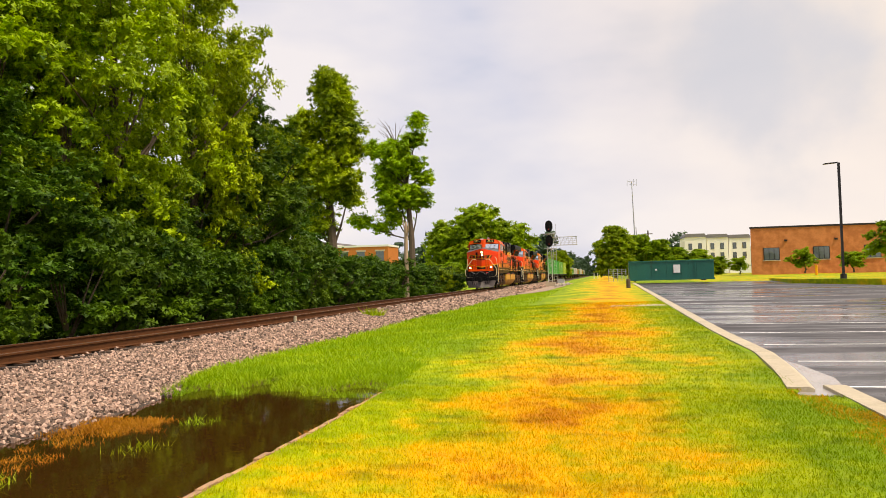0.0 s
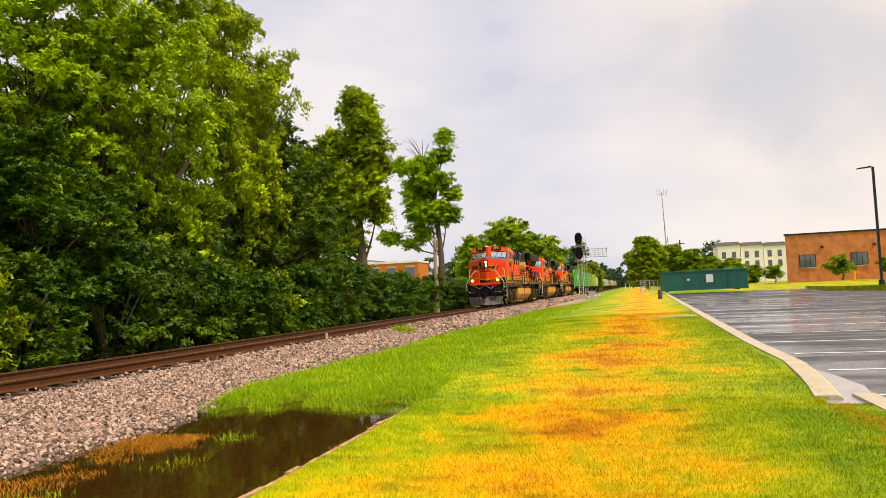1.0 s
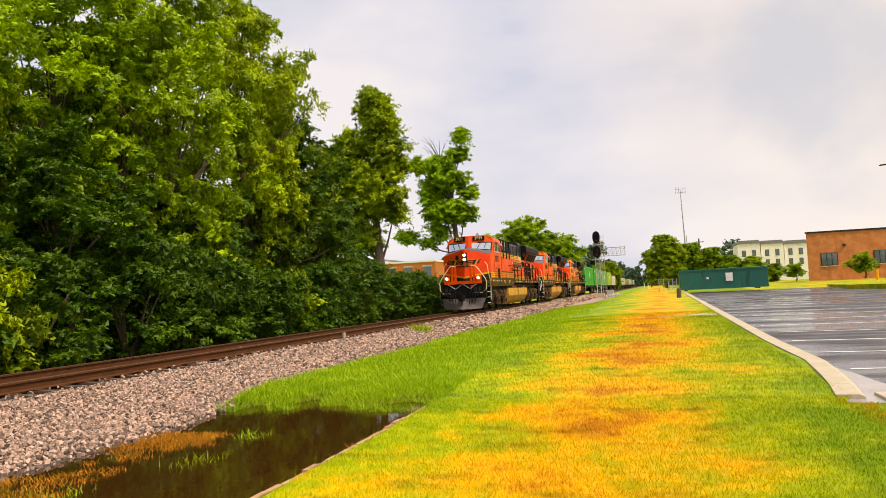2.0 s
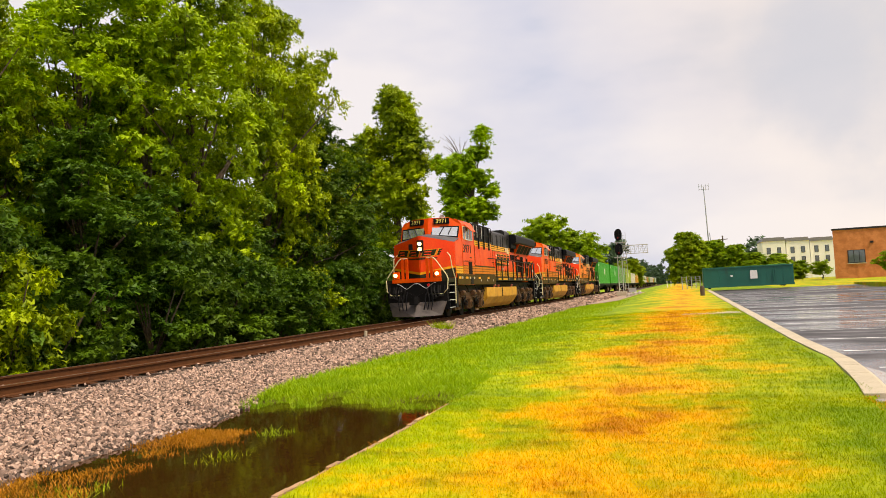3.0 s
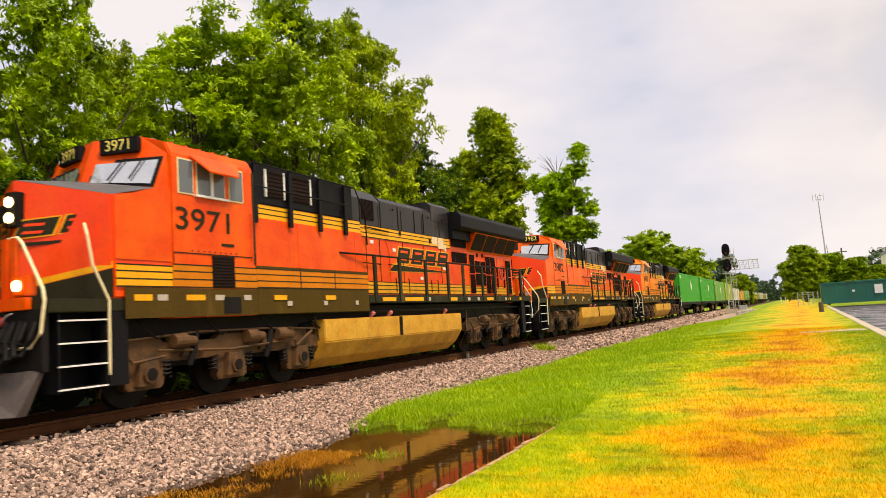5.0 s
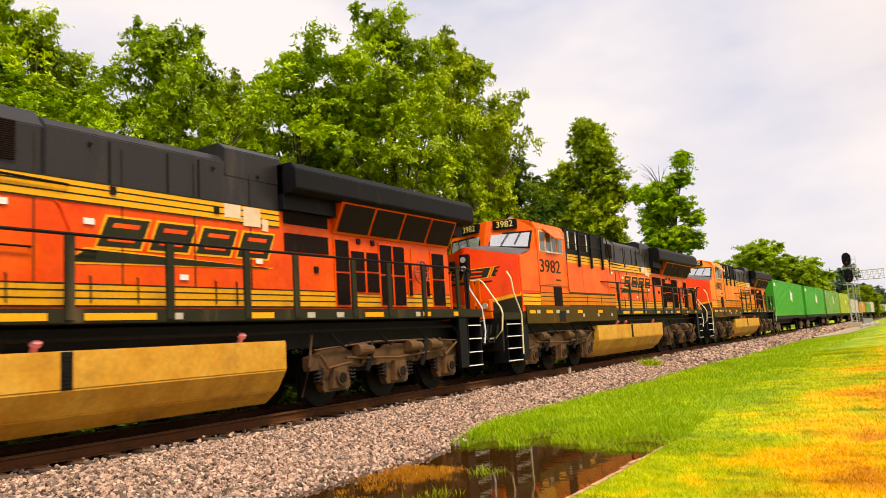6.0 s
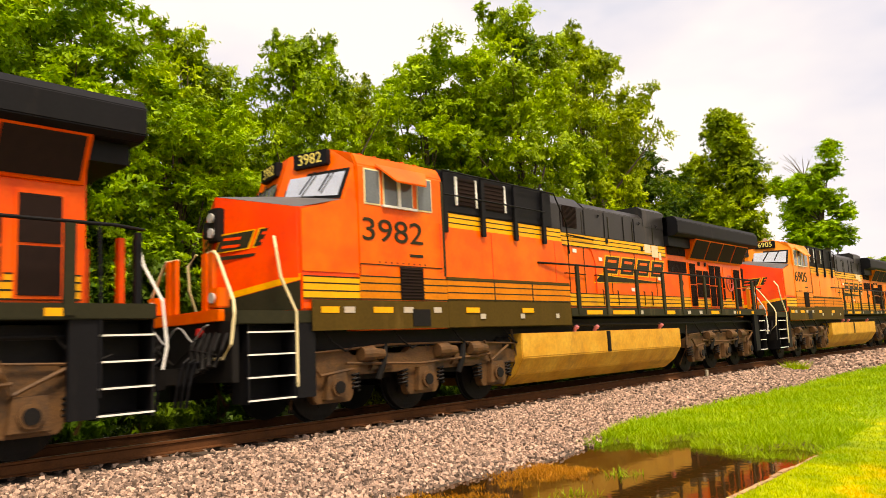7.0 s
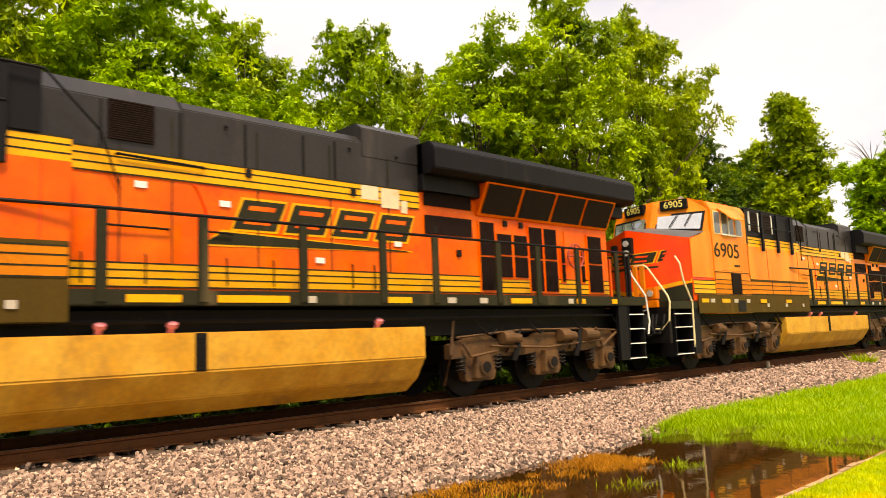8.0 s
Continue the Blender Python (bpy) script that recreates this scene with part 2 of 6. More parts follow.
ORANGE = mat("orange_paint", (0.78, 0.064, 0.001), 0.5, 0, 0.13, 1.4, 0.03, 30, spec=0.12, coat=0.22, second=(0.82, 0.100, 0.002), dirt=(0.60, 0.016, 0.002), dirt_at=0.575)
# Yellower oranges for the trailing engines; their brighter light is put into the colour.
LIT_MELLOW = mat("lit_mellow_orange_paint", (0.82, 0.095, 0.001), 0.5, 0, 0.12, 1.4, 0.03, 30, spec=0.12, coat=0.25, second=(0.84, 0.135, 0.002), dirt=(0.72, 0.030, 0.002), dirt_at=0.585)
LIT_FADED = mat("lit_faded_orange_paint", (0.84, 0.20, 0.008), 0.5, 0, 0.12, 1.4, 0.03, 30, spec=0.12, coat=0.25, second=(0.86, 0.27, 0.02), dirt=(0.5, 0.16, 0.03), dirt_at=0.66, streak=True)
RED = mat("red_orange_paint", (0.92, 0.052, 0.004), 0.42, 0, 0.10, 1.5, 0.03, 30, spec=0.15, coat=0.3, second=(0.88, 0.072, 0.003), dirt=(0.4, 0.08, 0.02), dirt_at=0.70)
DUSTY = mat("dusty_yellow_paint", (0.62, 0.18, 0.004), 0.6, 0, 0.2, 2.0, spec=0.2, dirt=(0.34, 0.12, 0.012), dirt_at=0.60, streak=True)
YELLOW = mat("yellow_paint", (0.84, 0.38, 0.005), 0.5, 0, 0.15, 2.0, spec=0.2, coat=0.2, dirt=(0.40, 0.16, 0.01), dirt_at=0.70, streak=True)
OLIVE = mat("dark_green_paint", (0.022, 0.021, 0.009), 0.6, 0, 0.25, 2.0, spec=0.15, dirt=(0.12, 0.085, 0.04), dirt_at=0.58, streak=True)
SKIRT = mat("dusty_olive_paint", (0.072, 0.043, 0.006), 0.7, 0, 0.2, 2.0, spec=0.12, dirt=(0.15, 0.088, 0.020), dirt_at=0.58, streak=True)
HOOD_BLACK = mat("weathered_black_paint", (0.020, 0.018, 0.019), 0.5, 0, 0.3, 2.5, 0.03, 25, spec=0.15, coat=0.3, dirt=(0.060, 0.048, 0.040), dirt_at=0.56, streak=True)
BLACK = mat("black_paint", (0.006, 0.006, 0.0075), 0.55, 0, 0.3, 2.5, 0.03, 25, spec=0.14, dirt=(0.032, 0.026, 0.022), dirt_at=0.56, streak=True)
PLOUGH = mat("dusty_plough_steel", (0.085, 0.066, 0.058), 0.6, 0.0, 0.35, 3, 0.15, 20, dirt=(0.17, 0.12, 0.09), dirt_at=0.56)
GRILLE = mat("dark_grille", (0.017, 0.008, 0.006), 0.75, 0, 0.3, 8, spec=0.15)
PEEL = mat("peeled_pale_paint", (0.72, 0.55, 0.36), 0.6, 0, 0.15, 6, dirt=(0.80, 0.40, 0.03), dirt_at=0.58)
TANK = mat("tan_dusty_paint", (0.58, 0.27, 0.012), 0.6, 0, 0.24, 1.5, 0.08, 20, second=(0.60, 0.32, 0.030), dirt=(0.24, 0.11, 0.018), dirt_at=0.555)
TRUCK = mat("dusty_cast_steel", (0.105, 0.048, 0.014), 0.65, 0.0, 0.4, 4, 0.3, 30, spec=0.4, dirt=(0.030, 0.018, 0.010), dirt_at=0.50)
GREASE = mat("greasy_black_steel", (0.006, 0.005, 0.0045), 0.65, 0.0, 0.4, 6, 0.2, 30, spec=0.2, dirt=(0.032, 0.019, 0.010), dirt_at=0.6)
PLATE = mat("dusty_white_plate", (0.46, 0.40, 0.32), 0.6, 0, 0.15, 8)
BRAKE = mat("dull_red_wheel_paint", (0.42, 0.06, 0.045), 0.5, 0, 0.15, 8)
WHITE = mat("white_paint", (0.78, 0.77, 0.72), 0.5, 0, 0.1, 8, dirt=(0.35, 0.3, 0.22), dirt_at=0.66)
CREAM = mat("cream_handrail_paint", (0.78, 0.66, 0.36), 0.5, 0, 0.1, 8)
SILVER = mat("silver_aluminium_paint", (0.50, 0.50, 0.50), 0.45, 0.4, 0.15, 8)
GLASS = mat("dark_window_glass", (0.10, 0.12, 0.13), 0.06, 0, 0.2, 3, spec=0.8)
PALE_GLASS = mat("window_glass", (0.62, 0.65, 0.68), 0.05, 0.75, 0.1, 3, spec=0.9)
LAMP = glow("headlight_glow", (1.0, 0.72, 0.28), 9.0)
LENS = mat("lamp_lens", (0.6, 0.6, 0.58), 0.15, 0.2, 0.1, 20)
REDGLOW = mat("red_fitting", (0.6, 0.02, 0.015), 0.3, 0, 0.1, 10)
PINK = mat("pink_cap", (0.75, 0.22, 0.25), 0.5, 0, 0.1, 10)
STEEL = mat("rusty_rail_steel", (0.095, 0.034, 0.010), 0.8, 0.0, 0.3, 5, 0.2, 50, dirt=(0.045, 0.018, 0.008), dirt_at=0.54, spec=0.2)
SHINE = mat("polished_railhead", (0.36, 0.31, 0.28), 0.30, 0.85, 0.15, 4)
TIE = mat("weathered_sleeper_wood", (0.085, 0.055, 0.038), 0.85, 0, 0.3, 3, 0.5, 25, random=0.35)
STONE = mat("ballast_stone", (0.36, 0.242, 0.180), 0.85, 0, 0.3, 12, 0.3, 60, random=0.80)
# Bed darker than its loose stones: shadow in their gaps is painted into it.
SHADED_GRAVEL = mat("ballast_bed", (0.085, 0.060, 0.043), 0.9, 0, 0.5, 9, 1.0, 26, second=(0.035, 0.024, 0.016))
PAD = mat("pale_gravel", (0.46, 0.36, 0.27), 0.9, 0, 0.4, 2.5, 0.8, 14, second=(0.30, 0.20, 0.13))
CONC = mat("pale_concrete", (0.47, 0.40, 0.28), 0.7, 0, 0.18, 2.2, 0.25, 45, dirt=(0.28, 0.22, 0.15), dirt_at=0.60)
PALE_CONC = mat("broken_pale_concrete", (0.42, 0.37, 0.31), 0.8, 0, 0.2, 3, 0.3, 20)
WETCONC = mat("wet_concrete", (0.40, 0.37, 0.34), 0.15, 0, 0.2, 2.2, 0.1, 45)
EARTH = mat("tan_earth", (0.40, 0.23, 0.13), 0.85, 0, 0.3, 4, 0.6, 35, second=(0.50, 0.30, 0.14))
ASPHALT = wet_asphalt()
LINE = mat("faded_line_paint", (0.80, 0.80, 0.78), 0.6, 0, 0.15, 4, dirt=(0.2, 0.2, 0.2), dirt_at=0.58)
BRICK = mat("red_brown_brick", (0.50, 0.16, 0.040), 0.85, 0, 0.2, 1.5, 0.3, 18, second=(0.56, 0.20, 0.06))
STUCCO = mat("pale_stucco", (0.82, 0.80, 0.72), 0.8, 0, 0.08, 1)
ROOFING = mat("grey_shingle", (0.20, 0.19, 0.20), 0.85, 0, 0.2, 3)
GREEN_BOX = mat("dark_green_steel", (0.004, 0.115, 0.078), 0.5, 0, 0.2, 1.2, 0.08, 12, dirt=(0.03, 0.05, 0.03), dirt_at=0.6, streak=True)
BOX_GREEN = mat("bright_green_paint", (0.02, 0.34, 0.012), 0.5, 0, 0.12, 0.8, 0.05, 12, dirt=(0.05, 0.12, 0.03), dirt_at=0.64, streak=True)
BOX_LIME = mat("lime_green_paint", (0.36, 0.45, 0.02), 0.5, 0, 0.12, 0.8)
BOX_PALE = mat("pale_green_paint", (0.15, 0.36, 0.06), 0.5, 0, 0.12, 0.8)
BOX_WHITE = mat("off_white_paint", (0.60, 0.56, 0.47), 0.55, 0, 0.15, 0.8, dirt=(0.3, 0.24, 0.16), dirt_at=0.6, streak=True)
BARK = mat("grey_brown_bark", (0.10, 0.07, 0.045), 0.9, 0, 0.3, 5, 0.8, 18)
DEADBARK = mat("pale_dead_bark", (0.42, 0.30, 0.19), 0.85, 0, 0.3, 5, 0.6, 18)
LEAF = leaf_mat("broad_leaves", (0.060, 0.125, 0.001), (0.62, 0.74, 0.003))
LEAF_Y = leaf_mat("yellow_green_leaves", (0.10, 0.19, 0.001), (0.60, 0.74, 0.004))
# Dark green foliage; shade beneath the crowns is put into this colour too.
LEAF_D = leaf_mat("dark_shaded_leaves", (0.018, 0.058, 0.002), (0.17, 0.29, 0.005))
LEAF_FAR = leaf_mat("distant_leaves", (0.14, 0.23, 0.006), (0.52, 0.64, 0.012), 0.5)
DULL = mat("weathered_anti_glare_paint", (0.085, 0.08, 0.08), 0.5, 0, 0.25, 3, 0.05, 30, dirt=(0.30, 0.26, 0.22), dirt_at=0.6)
# Greyed, bluer greens: the haze of distance is put into this leaf colour.
LEAF_HAZE = leaf_mat("haze_tinted_far_leaves", (0.05, 0.095, 0.05), (0.11, 0.17, 0.075))
GRASS = lawn_mat("lawn_soil_and_grass", False)
BLADE = lawn_mat("grass_blades", True)
TALL = leaf_mat("tall_grass_blades", (0.24, 0.37, 0.003), (0.48, 0.56, 0.006))
HAY = leaf_mat("dry_yellow_grass", (0.62, 0.27, 0.008), (0.85, 0.45, 0.015), 0.5)
STRAW = leaf_mat("dry_orange_grass", (0.42, 0.15, 0.008), (0.78, 0.36, 0.015))
POLE = mat("dark_bronze_metal", (0.02, 0.017, 0.016), 0.45, 0.3, 0.2, 6)
GALV = mat("galvanised_steel", (0.42, 0.43, 0.44), 0.5, 0.5, 0.15, 6)
WATER = bpy.data.materials.new("muddy_water")
WATER.use_nodes = True
_n, _l = WATER.node_tree.nodes, WATER.node_tree.links
_b = _n["Principled BSDF"]
_b.inputs["Base Color"].default_value = (0.038, 0.016, 0.003, 1)
_b.inputs["Roughness"].default_value = 0.04
_b.inputs["IOR"].default_value = 1.33
_t, _z, _p = _n.new("ShaderNodeTexCoord"), _n.new("ShaderNodeTexNoise"), _n.new("ShaderNodeBump")
_z.inputs["Scale"].default_value = 5.0
_p.inputs["Strength"].default_value, _p.inputs["Distance"].default_value = 0.10, 0.01
_l.new(_t.outputs["Object"], _z.inputs[0]); _l.new(_z.outputs[0], _p.inputs["Height"]); _l.new(_p.outputs[0], _b.inputs["Normal"])


# ---- mesh builder
class Geo:
    """Vertices and faces of one mesh."""

    def __init__(self):
        self.v, self.f = [], []

    def add(self, verts, faces):
        k = len(self.v)
        self.v += [tuple(p) for p in verts]
        self.f += [tuple(i + k for i in q) for q in faces]
        return self

    def box(self, x0, x1, y0, y1, z0, z1):
        return self.add([(x0, y0, z0), (x1, y0, z0), (x1, y1, z0), (x0, y1, z0), (x0, y0, z1), (x1, y0, z1), (x1, y1, z1), (x0, y1, z1)],
                        [(0, 3, 2, 1), (4, 5, 6, 7), (0, 1, 5, 4), (1, 2, 6, 5), (2, 3, 7, 6), (3, 0, 4, 7)])

    def prism(self, poly, a0, a1, axis):
        """A flat outline pushed along an axis: poly holds (x,z) for axis y, (y,z) for x, (x,y) for z."""
        def at(p, a):
            return {"y": (p[0], a, p[1]), "x": (a, p[0], p[1]), "z": (p[0], p[1], a)}[axis]
        n = len(poly)
        vs = [at(p, a0) for p in poly] + [at(p, a1) for p in poly]
        return self.add(vs, [tuple(range(n))[::-1], tuple(range(n, 2 * n))] + [(i, (i + 1) % n, n + (i + 1) % n, n + i) for i in range(n)])

    def tube(self, pts, radii, sides=8):
        pts = [Vector(p) for p in pts]
        if not isinstance(radii, (list, tuple)):
            radii = [radii] * len(pts)
        rings = []
        for i, p in enumerate(pts):
            d = (pts[min(i + 1, len(pts) - 1)] - pts[max(i - 1, 0)]).normalized()
            a = d.cross(Vector((0, 0, 1)) if abs(d.z) < 0.9 else Vector((1, 0, 0))).normalized()
            b = d.cross(a)
            rings.append([p + (a * math.cos(k * 2 * math.pi / sides) + b * math.sin(k * 2 * math.pi / sides)) * radii[i] for k in range(sides)])
        vs = [q for r in rings for q in r]
        fs = [(i * sides + k, i * sides + (k + 1) % sides, (i + 1) * sides + (k + 1) % sides, (i + 1) * sides + k) for i in range(len(pts) - 1) for k in range(sides)]
        fs += [tuple(range(sides))[::-1], tuple(range(len(vs) - sides, len(vs)))]
        return self.add(vs, fs)

    def disc(self, c, r, x0, x1, sides=20):
        """A short cylinder along x."""
        return self.tube([(x0, c[0], c[1]), (x1, c[0], c[1])], r, sides)

    def mesh(self, name, bevel=0.0):
        me = bpy.data.meshes.new(name)
        me.from_pydata(self.v, [], self.f)
        bm = bmesh.new()
        bm.from_mesh(me)
        if bevel:
            bmesh.ops.bevel(bm, geom=list(bm.edges), offset=bevel, segments=2, affect="EDGES", clamp_overlap=True)
        bmesh.ops.recalc_face_normals(bm, faces=bm.faces)
        bm.to_mesh(me)
        bm.free()
        return me


def part(name, g, material, parent, label="", bevel=0.0):
    me = g.mesh(name, bevel)
    me.materials.append(material)
    ob = new(name, me)
    ob.parent = parent
    if label:
        ob["label"] = label
    return ob


def thing(name, label, category, group="", kind="", m=None):
    ob = tagged(new(name), label, category, group, kind)
    ob.empty_display_size = 0.1
    if m is not None:
        ob.matrix_basis = m
    return ob


def solid(name, g, material, label, category, group="", kind="", bevel=0.0):
    ob = part(name, g, material, None, "", bevel)
    return tagged(ob, label, category, group, kind)


def raw_mesh(name, verts, faces, material):
    me = bpy.data.meshes.new(name)
    me.from_pydata(verts.tolist() if hasattr(verts, "tolist") else verts, [], faces.tolist() if hasattr(faces, "tolist") else faces)
    me.materials.append(material)
    return me


def text(body, size, material, parent, m, name="lettering", depth=0.004):
    cu = bpy.data.curves.new(name, "FONT")
    cu.body, cu.size, cu.extrude, cu.align_x, cu.align_y = body, size, depth, "CENTER", "CENTER"
    ob = bpy.data.objects.new(name, cu)
    scene.collection.objects.link(ob)
    me = bpy.data.meshes.new_from_object(ob.evaluated_get(bpy.context.evaluated_depsgraph_get()))
    bpy.data.objects.remove(ob)
    me.materials.clear()
    me.materials.append(material)
    ob = new(name, me)
    ob.parent = parent
    ob.matrix_basis = m
    return ob


# ---- ground
TRACK, RAIL = -10.85, 0.48


def lot_level(y):
    return 0.0125 * min(max(y - 8, 0), 75)


def ground_level(x, y):
    g = lot_level(y)
    k = min(max((x + 7.6) / 7.0, 0), 1)
    k = k * k * (3 - 2 * k)
    far = min(max((y - 90) / 60, 0), 1)
    z = g * k + (-0.02) * (1 - k) + far * (1 - k) * 0.3
    edge = 2.6 if y > 11.2 else 2.98
    if x > edge:
        z -= 0.25 * min((x - edge) / 0.15, 1) if y < 69 and x < 45 else 0
    if -7.4 < x < -3.0 and y < 11.9:
        dx = min((-3.15 - x) / 0.12, 1) if x > -5 else min((x + 7.3) / 1.2, 1)
        dy = min((11.6 + 0.35 * math.sin(x * 3.1) + 0.2 * math.sin(x * 7.7) - y) / 0.8, 1)
        k2 = max(min(dx, dy), 0)
        bump = noise.noise(Vector((x * 0.9, y * 0.9, 3.1))) * 0.10 + noise.noise(Vector((x * 2.7, y * 2.7, 1.1))) * 0.04
        z -= k2 * (0.20 + bump)
    z += noise.noise(Vector((x * 0.5, y * 0.5, 0))) * 0.03 * (1 if y < 90 else 4)
    if (2.3 if y < 10.5 else 2.55 + float(np.interp(y, (10.5, 12.0, 14.5), (-0.13, 0.06, 0.24)))) < x < 3.4 and 10.1 < y < 14.2:
        z -= 0.22
    if -14.5 < x < -6.3:
        b, k = bed_level(x, y)
        if k < 1.0:
            z = min(z, b - 0.08 * min((1.0 - k) * 6, 1))
    return z


def steps(*spans):
    out = []
    for a, b, d in spans:
        out += list(np.arange(a, b - 1e-6, d))
    return out + [spans[-1][1]]


def build_ground():
    xs = steps((-900, -100, 100), (-100, -30, 10), (-30, -14, 2), (-14, -8, 0.5), (-8, -2.6, 0.14), (-2.6, 2.4, 0.3), (2.4, 3.0, 0.1), (3, 12, 1.5), (12, 48, 4), (48, 120, 12), (120, 920, 100))
    ys = steps((-300, -40, 40), (-40, -4, 3), (-4, 13, 0.14), (13, 40, 0.6), (40, 120, 2.5), (120, 300, 20), (300, 1500, 150))
    v = [(x, y, ground_level(x, y)) for y in ys for x in xs]
    w = len(xs)
    f = [(j * w + i, j * w + i + 1, (j + 1) * w + i + 1, (j + 1) * w + i) for j in range(len(ys) - 1) for i in range(w - 1)]
    me = raw_mesh("ground", v, f, GRASS)
    me.polygons.foreach_set("use_smooth", [True] * len(me.polygons))
    tagged(new("ground", me), "lawn verge, green with a dried yellow belt", "ground", kind="structure")
    # muddy bed and water of the puddle
    g = Geo().box(-7.5, -3.19, -6, 12.2, -0.14, -0.115)
    solid("water", g, WATER, "shallow brown rainwater puddle beside the ballast", "puddle", kind="structure")
    # straight earth lip along the puddle
    random.seed(4)
    ys = [-5 + 0.25 * i for i in range(63)]
    g = Geo()
    for a, b in zip(ys, ys[1:]):
        o, h = random.uniform(-0.02, 0.02), random.uniform(-0.015, 0.015)
        g.box(-3.275 + o * 0.6, -3.215 + o * 0.6, a, b + 0.002, -0.25, -0.05 + h)
    solid("trim_edging", g, EARTH, "straight tan earth lip along the puddle", "edging", kind="structure")


def bed_level(x, y):
    toe = -7.35 + (0.75 * min(max((13 - y) / 3, 0), 1)) + 0.22 * noise.noise(Vector((y * 0.55, 2.2, 0)))
    if x > -9.35:
        k = min(max((x + 9.35) / (toe + 9.35), 0), 1.25)
        return 0.25 - 0.35 * k + (0.02 * noise.noise(Vector((x * 2, y * 2, 5)))), k
    if x < -12.4:
        k = min((-12.4 - x) / 2.0, 1.2)
        return 0.27 - 0.37 * k, k
    return 0.245, 0


def build_track():
    xs = steps((-14.6, -12.4, 0.4), (-12.4, -9.4, 0.5), (-9.4, -6.3, 0.16))
    ys = steps((-60, -4, 4), (-4, 30, 0.35), (30, 90, 1.5), (90, 620, 30))
    v = [(x, y, bed_level(x, y)[0]) for y in ys for x in xs]
    w = len(xs)
    f = [(j * w + i, j * w + i + 1, (j + 1) * w + i + 1, (j + 1) * w + i) for j in range(len(ys) - 1) for i in range(w - 1)]
    bed = new("ballast_bed", raw_mesh("ballast_bed", v, f, SHADED_GRAVEL))
    tagged(bed, "crushed stone ballast bank of the railway", "ballast", kind="structure")
    rail_shape = [(-0.07, 0), (0.07, 0), (0.07, 0.012), (0.012, 0.03), (0.010, 0.125), (0.036, 0.14), (0.037, 0.168), (0.028, 0.175), (-0.028, 0.175), (-0.037, 0.168), (-0.036, 0.14), (-0.010, 0.125), (-0.012, 0.03), (-0.07, 0.012)]
    for s in (0.755, -0.755):
        rail = solid("rail", Geo().prism([(TRACK + s + p, RAIL - 0.175 + q) for p, q in rail_shape], -80, 620, "y"), STEEL, "rust-brown steel rail on wooden sleepers", "rail", "running rails", "structure")
        part("railhead", Geo().box(TRACK + s - 0.024, TRACK + s + 0.024, -80, 620, RAIL - 0.003, RAIL + 0.001), SHINE, rail, "polished running surface")
    return bed


